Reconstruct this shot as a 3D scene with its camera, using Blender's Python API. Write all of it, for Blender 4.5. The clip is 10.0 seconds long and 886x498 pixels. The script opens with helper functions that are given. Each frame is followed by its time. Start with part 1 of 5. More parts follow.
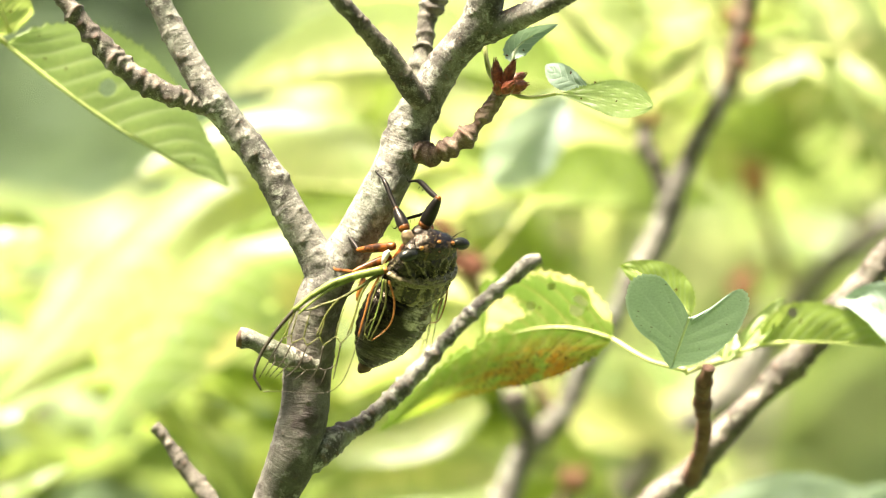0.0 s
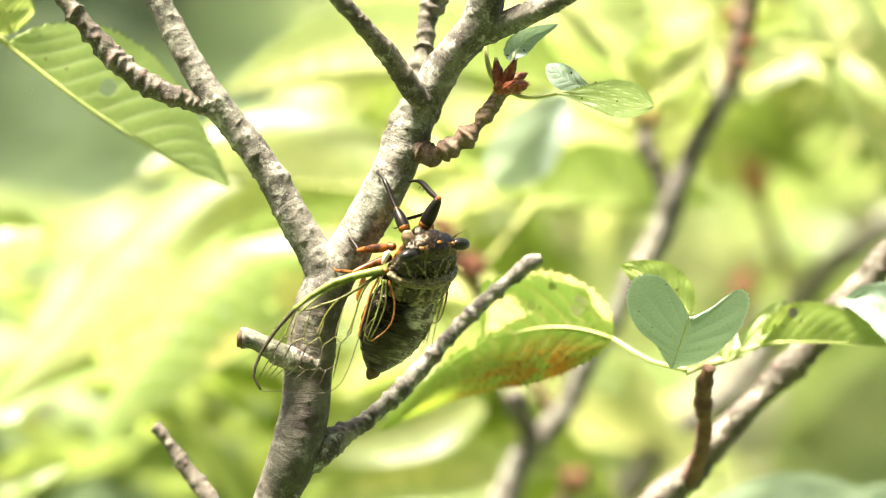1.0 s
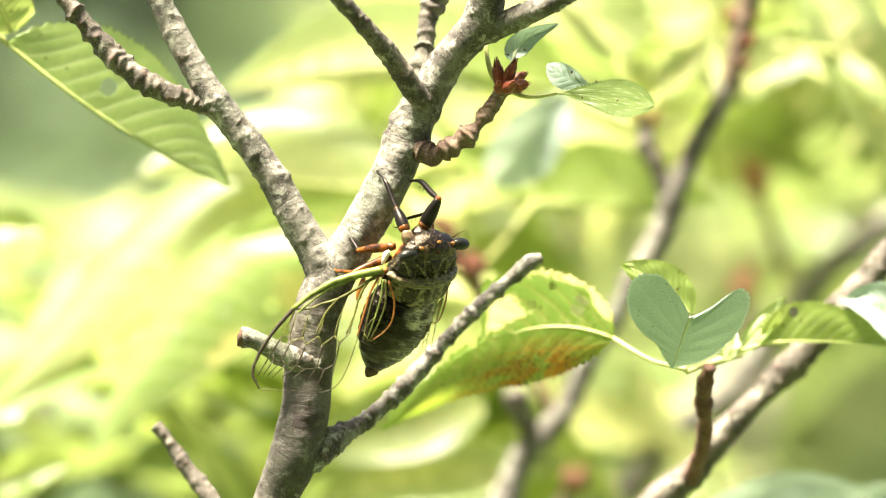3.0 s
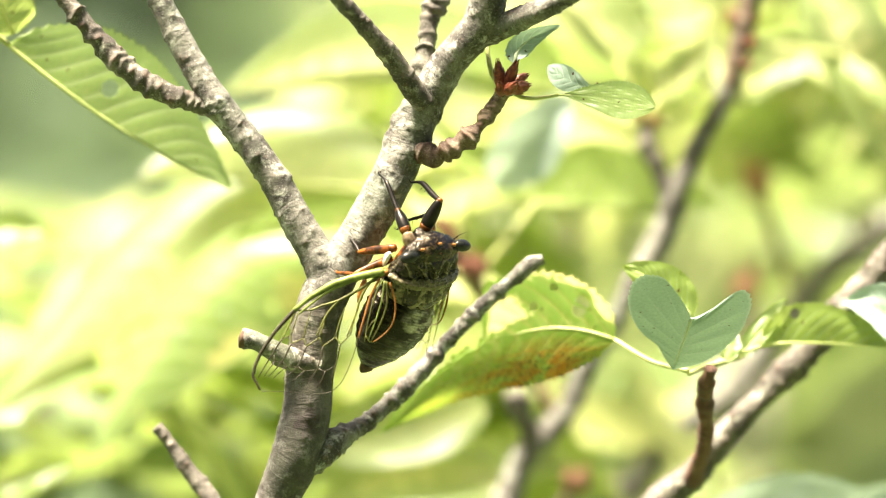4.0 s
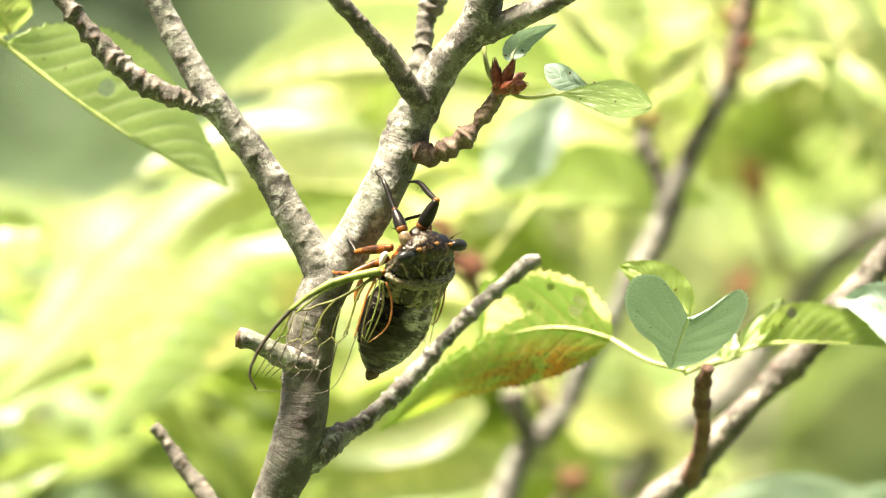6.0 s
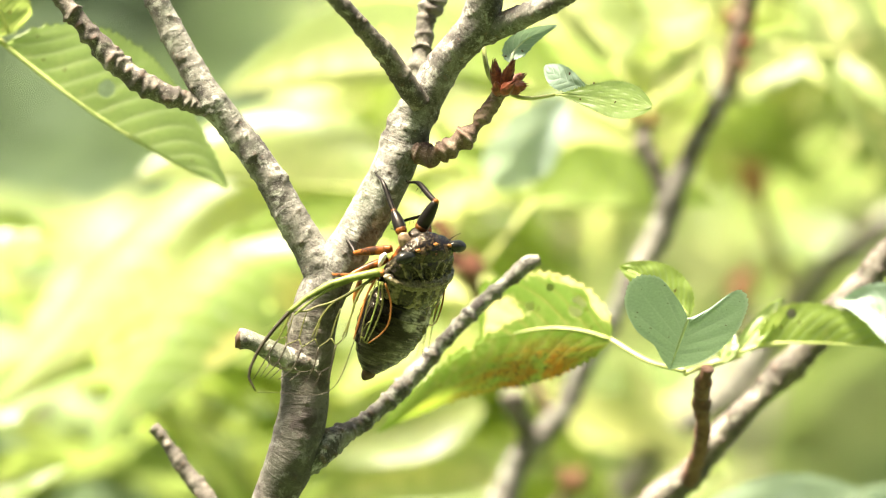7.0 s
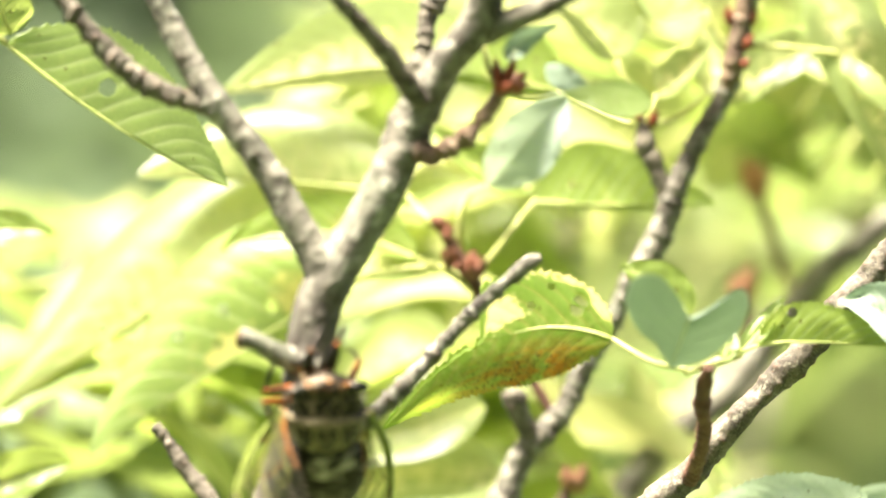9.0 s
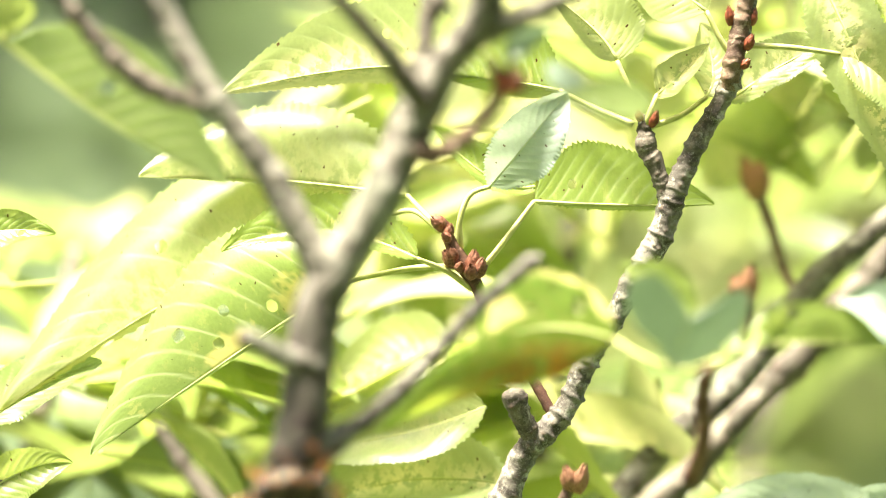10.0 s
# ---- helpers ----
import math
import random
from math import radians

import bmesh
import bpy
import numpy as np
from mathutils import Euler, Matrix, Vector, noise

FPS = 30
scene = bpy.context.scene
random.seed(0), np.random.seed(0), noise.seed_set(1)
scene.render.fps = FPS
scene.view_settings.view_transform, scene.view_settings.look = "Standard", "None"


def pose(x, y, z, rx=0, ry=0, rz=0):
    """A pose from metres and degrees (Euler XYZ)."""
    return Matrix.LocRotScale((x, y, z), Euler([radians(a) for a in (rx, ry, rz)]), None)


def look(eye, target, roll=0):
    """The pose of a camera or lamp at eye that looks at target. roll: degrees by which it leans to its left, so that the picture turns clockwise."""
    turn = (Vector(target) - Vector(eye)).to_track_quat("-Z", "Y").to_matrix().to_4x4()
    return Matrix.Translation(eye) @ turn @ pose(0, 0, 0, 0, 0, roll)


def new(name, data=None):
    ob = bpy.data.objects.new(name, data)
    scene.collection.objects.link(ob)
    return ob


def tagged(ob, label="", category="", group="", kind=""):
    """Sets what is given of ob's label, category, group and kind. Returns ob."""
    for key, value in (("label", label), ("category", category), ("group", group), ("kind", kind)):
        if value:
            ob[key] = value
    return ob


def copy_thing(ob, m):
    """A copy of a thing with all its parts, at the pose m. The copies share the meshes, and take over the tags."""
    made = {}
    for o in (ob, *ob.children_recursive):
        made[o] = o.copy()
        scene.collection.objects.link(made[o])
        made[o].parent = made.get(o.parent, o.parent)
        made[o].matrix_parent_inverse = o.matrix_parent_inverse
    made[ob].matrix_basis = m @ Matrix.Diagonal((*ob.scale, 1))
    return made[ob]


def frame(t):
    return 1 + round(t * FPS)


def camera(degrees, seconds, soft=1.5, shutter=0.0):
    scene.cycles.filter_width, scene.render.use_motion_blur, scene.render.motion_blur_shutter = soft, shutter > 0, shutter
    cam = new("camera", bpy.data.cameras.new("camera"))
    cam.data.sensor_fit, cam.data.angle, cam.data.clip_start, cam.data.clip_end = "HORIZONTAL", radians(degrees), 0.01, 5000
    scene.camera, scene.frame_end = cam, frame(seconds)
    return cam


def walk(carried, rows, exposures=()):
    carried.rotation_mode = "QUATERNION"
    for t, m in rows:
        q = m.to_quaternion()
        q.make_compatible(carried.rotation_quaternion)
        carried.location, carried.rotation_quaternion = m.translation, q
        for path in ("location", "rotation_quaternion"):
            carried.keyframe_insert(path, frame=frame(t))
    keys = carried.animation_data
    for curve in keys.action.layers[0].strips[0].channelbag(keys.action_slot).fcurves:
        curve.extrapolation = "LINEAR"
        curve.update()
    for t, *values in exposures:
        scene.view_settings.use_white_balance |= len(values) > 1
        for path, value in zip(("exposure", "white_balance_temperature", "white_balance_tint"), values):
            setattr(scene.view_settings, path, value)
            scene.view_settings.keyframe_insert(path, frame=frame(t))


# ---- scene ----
# ---- the camera: a long lens on a tripod, 1.25 m from the trunk ----
HEIGHT = 1.5
REACH = 1.2547
EYE = (0.0, -REACH, HEIGHT)
cam = camera(10.0, 10.0, soft=1.1)
cam.data.dof.use_dof = True
cam.data.dof.aperture_fstop = 5.6
focus_mark = new("focus_mark")
cam.data.dof.focus_object = focus_mark


def aim(right, up):
    """The tripod head's small tremor, in thousandths of a degree."""
    return look(EYE, (REACH * math.tan(radians(right / 1000)), 0.0, HEIGHT + REACH * math.tan(radians(up / 1000))))


walk(cam, [(0, aim(6.4, 0.0)), (0.5, aim(0.0, 0.0)), (1, aim(0.0, 0.0)), (1.5, aim(0.0, 0.0)), (2, aim(0.0, -8.3)), (2.5, aim(0.0, -12.8)), (4, aim(-19.1, 9.6)), (4.5, aim(19.1, -6.4)), (5, aim(0.0, 0.0)), (5.5, aim(9.6, 0.0)), (7, aim(19.1, 9.6)), (7.5, aim(9.6, 9.6)), (8, aim(25.5, 9.6)), (8.5, aim(9.6, 9.6)), (9, aim(6.4, 0.0)), (9.5, aim(0.0, 0.0)), (10, aim(0.0, 0.0))],
     exposures=[(0, 2.78, 7000, 15), (10, 2.78, 7000, 15)])

# ---- world and sun ----
world = bpy.data.worlds.new("daylight")
scene.world = world
world.use_nodes = True
sky = world.node_tree.nodes.new("ShaderNodeTexSky")
sky.sky_type = "NISHITA"
sky.sun_disc = False
SUN_UP, SUN_ROUND = 72.0, -118.0
sky.sun_elevation, sky.sun_rotation = radians(SUN_UP), radians(SUN_ROUND)
sky.air_density, sky.dust_density, sky.ozone_density = 0.7, 6.0, 0.6
back = world.node_tree.nodes["Background"]
back.inputs["Strength"].default_value = 0.05
world.node_tree.links.new(sky.outputs[0], back.inputs[0])
sun_data = bpy.data.lights.new("sun", "SUN")
sun_data.energy, sun_data.angle, sun_data.color = 5.0, radians(16.0), (1.0, 0.95, 0.84)
sun = new("sun", sun_data)
toward = Vector((math.sin(radians(SUN_ROUND)) * math.cos(radians(SUN_UP)), math.cos(radians(SUN_ROUND)) * math.cos(radians(SUN_UP)), math.sin(radians(SUN_UP))))
sun.matrix_world = look(toward * 20 + Vector((0, 0, HEIGHT)), (0, 0, HEIGHT))


# ---- materials ----
class Nodes:
    """A short way to write node materials."""

    def __init__(self, name):
        self.mat = bpy.data.materials.new(name)
        self.mat.use_nodes = True
        self.tree = self.mat.node_tree
        self.bsdf = self.tree.nodes["Principled BSDF"]
        self.out = self.tree.nodes["Material Output"]

    def add(self, kind, **sets):
        n = self.tree.nodes.new("ShaderNode" + kind)
        for key, value in sets.items():
            if key in n.inputs:
                self.put(n.inputs[key], value)
            else:
                setattr(n, key, value)
        return n

    def put(self, socket, value):
        if hasattr(value, "is_linked"):
            self.tree.links.new(value, socket)
        elif isinstance(value, tuple) and len(value) == 3 and socket.type == "RGBA":
            socket.default_value = (*value, 1)
        else:
            socket.default_value = value

    def coords(self, what="Object"):
        return self.add("TexCoord").outputs[what]

    def noise(self, vector, scale, detail=4.0, rough=0.55, twist=0.0):
        n = self.add("TexNoise")
        self.put(n.inputs["Vector"], vector)
        for key, value in (("Scale", scale), ("Detail", detail), ("Roughness", rough), ("Distortion", twist)):
            n.inputs[key].default_value = value
        return n.outputs["Fac"]

    def ramp(self, fac, *stops):
        n = self.add("ValToRGB")
        self.put(n.inputs["Fac"], fac)
        while len(n.color_ramp.elements) < len(stops):
            n.color_ramp.elements.new(0.5)
        for e, (at, c) in zip(n.color_ramp.elements, stops):
            e.position = at
            e.color = (c, c, c, 1) if isinstance(c, (int, float)) else (*c, 1)
        return n.outputs["Color"]

    def mix(self, fac, a, b, blend="MIX"):
        n = self.add("Mix", data_type="RGBA", blend_type=blend)
        for i, value in ((0, fac), (6, a), (7, b)):
            self.put(n.inputs[i], value)
        return n.outputs[2]

    def maths(self, op, a, b=0.0):
        n = self.add("Math", operation=op)
        self.put(n.inputs[0], a)
        self.put(n.inputs[1], b)
        return n.outputs[0]

    def bump(self, height, strength, distance):
        n = self.add("Bump")
        self.put(n.inputs["Height"], height)
        n.inputs["Strength"].default_value, n.inputs["Distance"].default_value = strength, distance
        return n.outputs["Normal"]

    def attr(self, name, output="Fac"):
        return self.add("Attribute", attribute_name=name).outputs[output]

    def stretched(self, vector, sx, sy, sz):
        n = self.add("Mapping")
        self.put(n.inputs["Vector"], vector)
        n.inputs["Scale"].default_value = (sx, sy, sz)
        return n.outputs[0]

    def finish(self, color, rough, normal=None, **more):
        self.put(self.bsdf.inputs["Base Color"], color)
        self.put(self.bsdf.inputs["Roughness"], rough)
        if normal is not None:
            self.put(self.bsdf.inputs["Normal"], normal)
        for key, value in more.items():
            self.put(self.bsdf.inputs[key.replace("_", " ")], value)
        return self.mat


def bark_material(name, pale, mid, dark, lichen, wart, lichen_from=0.56, stain_and_shade=None):
    """Smooth young cherry bark: grey skin, rings round the limb, lichen crusts, reddish lenticels."""
    m = Nodes(name)
    c = m.coords()
    uv = m.add("UVMap").outputs[0]
    big = m.noise(c, 120, 4, 0.6, 0.6)
    fine = m.noise(c, 700, 4, 0.6)
    rings = m.noise(m.stretched(uv, 1.6, 460, 1), 1.0, 4, 0.65, 0.9)
    bands = m.noise(m.stretched(uv, 0.9, 130, 1), 1.0, 3, 0.6, 0.8)
    color = m.mix(m.ramp(big, (0.40, 0.0), (0.58, 1.0)), mid, pale)
    color = m.mix(m.ramp(bands, (0.36, 0.6), (0.50, 0.0)), color, mid)
    color = m.mix(m.ramp(rings, (0.31, 0.45), (0.40, 0.0)), color, dark)
    moss = m.noise(c, 48, 4, 0.6)
    color = m.mix(m.ramp(moss, (0.54, 0.0), (0.68, 0.55)), color, (pale[0] * 0.62, pale[1] * 0.78, pale[2] * 0.60))
    crust = m.noise(c, 230, 6, 0.7, 0.4)
    color = m.mix(m.ramp(crust, (lichen_from, 0.0), (lichen_from + 0.12, 0.75)), color, lichen)
    color = m.mix(m.ramp(fine, (0.32, 0.6), (0.44, 0.0)), color, dark)
    grain = m.noise(c, 1700, 4, 0.7)
    color = m.mix(m.ramp(grain, (0.56, 0.0), (0.66, 0.3)), color, lichen)
    color = m.mix(m.ramp(grain, (0.34, 0.55), (0.43, 0.0)), color, dark)
    pores = m.noise(m.stretched(uv, 9, 900, 1), 1.0, 2, 0.5)
    color = m.mix(m.ramp(pores, (0.64, 0.0), (0.72, 0.6)), color, wart)
    color = m.mix(m.attr("wart"), color, wart)
    # one mask holds the dark stain and the shade painted round it
    if stain_and_shade:
        color = m.mix(m.attr("stain_and_shade"), color, stain_and_shade)
    height = m.maths("ADD", m.maths("MULTIPLY", fine, 0.5), m.maths("ADD", rings, m.maths("ADD", m.maths("MULTIPLY", crust, 0.4), m.maths("MULTIPLY", grain, 0.35))))
    return m.finish(color, 0.8, m.bump(height, 0.85, 0.00045))


def leaf_material(name, skin, under, through_color, vein, bite, worn=0.5, spots=None, clear=0.5, rough=0.36):
    """Thin cherry leaf: glossy upper skin, paler underneath, light shines through, gnawed and spotted."""
    m = Nodes(name)
    uv = m.add("UVMap").outputs[0]
    tone = m.add("ObjectInfo").outputs["Random"]
    cell = m.noise(m.stretched(uv, 1, 1.6, 1), 38, 5, 0.7)
    cloud = m.noise(m.stretched(uv, 1, 2, 1), 3.2, 3)
    cloud = m.maths("ADD", m.maths("MULTIPLY", cloud, 0.6), m.maths("MULTIPLY", tone, 0.4))
    veins = m.attr("vein")
    gnaw = m.maths("MULTIPLY", m.attr("gnaw"), m.ramp(m.noise(m.stretched(uv, 1.0, 2.2, 1), 9, 6, 0.75), (worn, 0.0), (worn + 0.035, 1.0)))
    color = m.mix(cloud, skin, under)
    color = m.mix(m.maths("MULTIPLY", m.ramp(cell, (0.35, 0.35), (0.62, 0.0)), 1.0), color, tuple(x * 0.55 for x in skin))
    shine = m.mix(m.ramp(cell, (0.3, 0.3), (0.65, 0.0)), through_color, tuple(x * 0.7 for x in through_color))
    if spots:
        fleck = m.maths("MULTIPLY", m.attr("rust"), m.ramp(m.noise(m.stretched(uv, 3.5, 0.9, 1), 9, 6, 0.75), (0.40, 0.0), (0.58, 1.0)))
        color, shine = m.mix(fleck, color, spots), m.mix(fleck, shine, spots)
        dots = m.maths("MULTIPLY", m.attr("rust"), m.ramp(m.noise(m.stretched(uv, 1, 2.4, 1), 52, 2, 0.5), (0.57, 0.0), (0.61, 0.9)))
        color, shine = m.mix(dots, color, (0.03, 0.02, 0.01)), m.mix(dots, shine, (0.03, 0.02, 0.01))
    color, shine = m.mix(veins, color, vein), m.mix(veins, shine, vein)
    gnaw = m.maths("MAXIMUM", gnaw, m.attr("cream"))
    color, shine = m.mix(gnaw, color, bite), m.mix(gnaw, shine, bite)
    speck = m.ramp(m.noise(m.stretched(uv, 1, 2, 1), 27, 1, 0.4), (0.75, 0.0), (0.765, 1.0))
    color, shine = m.mix(speck, color, (0.07, 0.03, 0.01)), m.mix(speck, shine, (0.08, 0.03, 0.0))
    relief = m.bump(m.maths("ADD", m.maths("MULTIPLY", cell, 0.7), m.maths("MULTIPLY", veins, -0.5)), 0.4, 0.0002)
    m.finish(color, rough, relief, Specular_IOR_Level=0.45)
    thin = m.add("BsdfTranslucent", Color=shine)
    m.put(thin.inputs["Normal"], relief)
    both = m.add("MixShader")
    both.inputs[0].default_value = clear
    m.tree.links.new(m.bsdf.outputs[0], both.inputs[1])
    m.tree.links.new(thin.outputs[0], both.inputs[2])
    m.tree.links.new(both.outputs[0], m.out.inputs["Surface"])
    return m.mat


def plain_material(name, light, dark, rough=0.5, scale=600, bump=0.3, spread=(0.38, 0.62), depth=0.0003, **more):
    m = Nodes(name)
    n = m.noise(m.coords(), scale, 5, 0.65)
    more.setdefault("Specular_Tint", (1.0, 0.9, 0.72))
    return m.finish(m.mix(m.ramp(n, (spread[0], 0.0), (spread[1], 1.0)), dark, light), rough, m.bump(n, bump, depth), **more)


def shell_material(name, black, olive, amount=0.5, rough=0.15, scale=330, dust=(0.35, 0.30, 0.2), crust=0.00022, gloss=0.36):
    """Cicada shell: black lacquer with olive drawing and specks of pale dust."""
    m = Nodes(name)
    c = m.coords()
    drawing = m.noise(c, scale, 3, 0.5, 1.2)
    fine = m.noise(c, 2600, 4, 0.7)
    color = m.mix(m.ramp(drawing, (amount, 0.0), (amount + 0.08, 0.7)), black, olive)
    color = m.mix(m.attr("mark"), color, m.mix(m.ramp(fine, (0.35, 0.0), (0.65, 1.0)), tuple(x * 0.55 for x in olive), tuple(x * 1.3 for x in olive)))
    color = m.mix(m.ramp(m.noise(c, 1100, 5, 0.75), (0.57, 0.0), (0.70, 0.5)), color, dust)
    relief = m.maths("ADD", m.maths("MULTIPLY", fine, 0.4), m.noise(c, 800, 2, 0.5))
    return m.finish(color, m.maths("ADD", m.ramp(fine, (0.3, rough), (0.7, rough + 0.14)), m.maths("MULTIPLY", m.attr("mark"), 0.22)), m.bump(relief, 0.6, crust), Specular_IOR_Level=gloss, Specular_Tint=(1.0, 0.85, 0.6))


def wing_material():
    m = Nodes("wing_membrane")
    n = m.noise(m.coords(), 260, 3)
    m.finish((0.75, 0.72, 0.5), 0.18, m.bump(n, 0.5, 0.0006))
    clear = m.add("BsdfTransparent", Color=(0.97, 0.96, 0.90))
    gloss = m.add("BsdfGlossy", Color=(0.6, 0.6, 0.5), Roughness=0.3)
    m.put(gloss.inputs["Normal"], m.bump(n, 0.6, 0.0008))
    haze = m.add("BsdfTranslucent", Color=(0.75, 0.75, 0.45))
    first, second = m.add("MixShader"), m.add("MixShader")
    m.put(first.inputs[0], m.maths("MULTIPLY", m.add("Fresnel", IOR=1.45).outputs[0], 0.06))
    m.tree.links.new(clear.outputs[0], first.inputs[1])
    m.tree.links.new(gloss.outputs[0], first.inputs[2])
    second.inputs[0].default_value = 0.004
    m.tree.links.new(first.outputs[0], second.inputs[1])
    m.tree.links.new(haze.outputs[0], second.inputs[2])
    m.tree.links.new(second.outputs[0], m.out.inputs["Surface"])
    return m.mat


BARK = bark_material("grey_cherry_bark", (0.175, 0.17, 0.132), (0.036, 0.030, 0.021), (0.012, 0.009, 0.006), (0.43, 0.44, 0.36), (0.14, 0.095, 0.06), 0.53, stain_and_shade=(0.03, 0.022, 0.016))
BARK_TWIG = bark_material("brown_grey_twig_bark", (0.14, 0.125, 0.092), (0.042, 0.034, 0.023), (0.014, 0.011, 0.007), (0.40, 0.40, 0.30), (0.11, 0.06, 0.035), 0.56)
BARK_RED = bark_material("red_brown_shoot_bark", (0.14, 0.07, 0.036), (0.075, 0.03, 0.016), (0.03, 0.014, 0.009), (0.28, 0.19, 0.12), (0.15, 0.045, 0.022), 0.58)
BARK_SPUR = bark_material("reddish_spur_bark", (0.15, 0.105, 0.062), (0.065, 0.036, 0.02), (0.03, 0.016, 0.009), (0.36, 0.31, 0.22), (0.12, 0.045, 0.022), 0.55)
CUT = plain_material("cut_wood", (0.09, 0.05, 0.03), (0.04, 0.022, 0.014), 0.8)
BUD = plain_material("bud_scales", (0.26, 0.07, 0.03), (0.10, 0.022, 0.012), 0.45, 900)
BUD_FAR = plain_material("pale_bud_scales", (0.24, 0.10, 0.06), (0.075, 0.026, 0.015), 0.5, 1600, 0.6)
# lit copy of the bud scales, the sunlight put into a paler colour
BUD_SUNLIT = plain_material("sunlit_bud_scales", (0.36, 0.19, 0.11), (0.19, 0.085, 0.05), 0.5, 1600, 0.6)
STALK = plain_material("leaf_stalk", (0.46, 0.48, 0.19), (0.34, 0.38, 0.11), 0.5, 300, Subsurface_Weight=0.0)
RIB = plain_material("leaf_rib", (0.46, 0.52, 0.19), (0.36, 0.43, 0.13), 0.5, 400)
RIB_PALE = plain_material("pale_leaf_rib", (0.5, 0.58, 0.36), (0.42, 0.5, 0.3), 0.45, 400)
# leaf in sun: part of the sunlight is put into its brighter colours
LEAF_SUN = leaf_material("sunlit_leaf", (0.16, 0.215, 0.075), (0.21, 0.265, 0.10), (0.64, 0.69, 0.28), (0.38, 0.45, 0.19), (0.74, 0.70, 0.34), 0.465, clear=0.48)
LEAF_GREEN = leaf_material("green_leaf", (0.125, 0.185, 0.036), (0.165, 0.23, 0.05), (0.45, 0.57, 0.13), (0.28, 0.36, 0.14), (0.58, 0.55, 0.2), 0.53, clear=0.45)
LEAF_MID = leaf_material("mid_green_leaf", (0.15, 0.22, 0.06), (0.20, 0.27, 0.085), (0.46, 0.59, 0.20), (0.42, 0.50, 0.24), (0.58, 0.55, 0.2), 0.56, clear=0.45)
LEAF_BLUE = leaf_material("bluish_leaf_underside", (0.25, 0.355, 0.26), (0.32, 0.43, 0.32), (0.26, 0.38, 0.22), (0.42, 0.52, 0.40), (0.45, 0.42, 0.2), 0.62, clear=0.15, rough=0.6)
LEAF_PALE = leaf_material("pale_bluish_leaf", (0.35, 0.45, 0.38), (0.42, 0.52, 0.44), (0.44, 0.56, 0.38), (0.40, 0.48, 0.38), (0.5, 0.48, 0.3), 0.6, clear=0.3, rough=0.55)
# dimmer copy of the green leaf: weaker light put into its colours
LEAF_DIM = leaf_material("dim_green_leaf", (0.09, 0.14, 0.036), (0.12, 0.17, 0.045), (0.25, 0.33, 0.08), (0.28, 0.36, 0.17), (0.5, 0.5, 0.25), 0.6, clear=0.4)
LEAF_RUST = leaf_material("rusty_leaf", (0.105, 0.185, 0.026), (0.13, 0.215, 0.034), (0.33, 0.49, 0.06), (0.27, 0.27, 0.06), (0.72, 0.66, 0.26), 0.50, spots=(0.33, 0.155, 0.013), clear=0.5)
SHELL = shell_material("black_olive_shell", (0.0035, 0.0031, 0.0023), (0.20, 0.172, 0.09), 0.62, 0.10, 620, dust=(0.22, 0.185, 0.11), crust=0.0004)
SHELL_HEAD = shell_material("head_shell", (0.005, 0.004, 0.003), (0.075, 0.045, 0.018), 0.58, 0.12, 700, (0.23, 0.19, 0.10), 0.0005)
SHELL_BELLY = shell_material("abdomen_shell", (0.004, 0.0034, 0.0022), (0.42, 0.385, 0.29), 0.72, 0.12, 420, (0.04, 0.032, 0.018), gloss=0.2)
EYE_MAT = plain_material("dark_eye", (0.014, 0.016, 0.013), (0.005, 0.006, 0.005), 0.2, 3000, 0.15, Specular_IOR_Level=0.3)
ORANGE = plain_material("orange_shell", (0.42, 0.17, 0.035), (0.16, 0.055, 0.012), 0.35, 900)
BLACK = plain_material("black_leg", (0.009, 0.0078, 0.0062), (0.005, 0.0044, 0.004), 0.32, 700, Specular_IOR_Level=0.25)
AMBER = plain_material("amber_leg", (0.31, 0.09, 0.015), (0.022, 0.009, 0.004), 0.32, 330, 0.3, (0.42, 0.60), Specular_IOR_Level=0.25)
JOINT = plain_material("leg_joint", (0.21, 0.07, 0.014), (0.05, 0.018, 0.006), 0.28, 900, Specular_IOR_Level=0.25)
CREAM = plain_material("white_waxy_patch", (0.76, 0.73, 0.66), (0.42, 0.37, 0.29), 0.6, 700)
TAN = plain_material("tan_hip", (0.34, 0.25, 0.14), (0.13, 0.085, 0.045), 0.4, 900)
VEIN_GREEN = plain_material("green_wing_vein", (0.17, 0.215, 0.05), (0.09, 0.115, 0.025), 0.35, 500, Specular_IOR_Level=0.2)
VEIN_OLIVE = plain_material("olive_wing_vein", (0.105, 0.115, 0.026), (0.05, 0.05, 0.014), 0.4, 500, Specular_IOR_Level=0.2)
VEIN_DARK = plain_material("dark_wing_vein", (0.035, 0.03, 0.018), (0.018, 0.015, 0.01), 0.4, 500, Specular_IOR_Level=0.2)
VEIN_ORANGE = plain_material("orange_wing_vein", (0.24, 0.10, 0.022), (0.13, 0.05, 0.012), 0.35, 500, Specular_IOR_Level=0.2)
WING = wing_material()


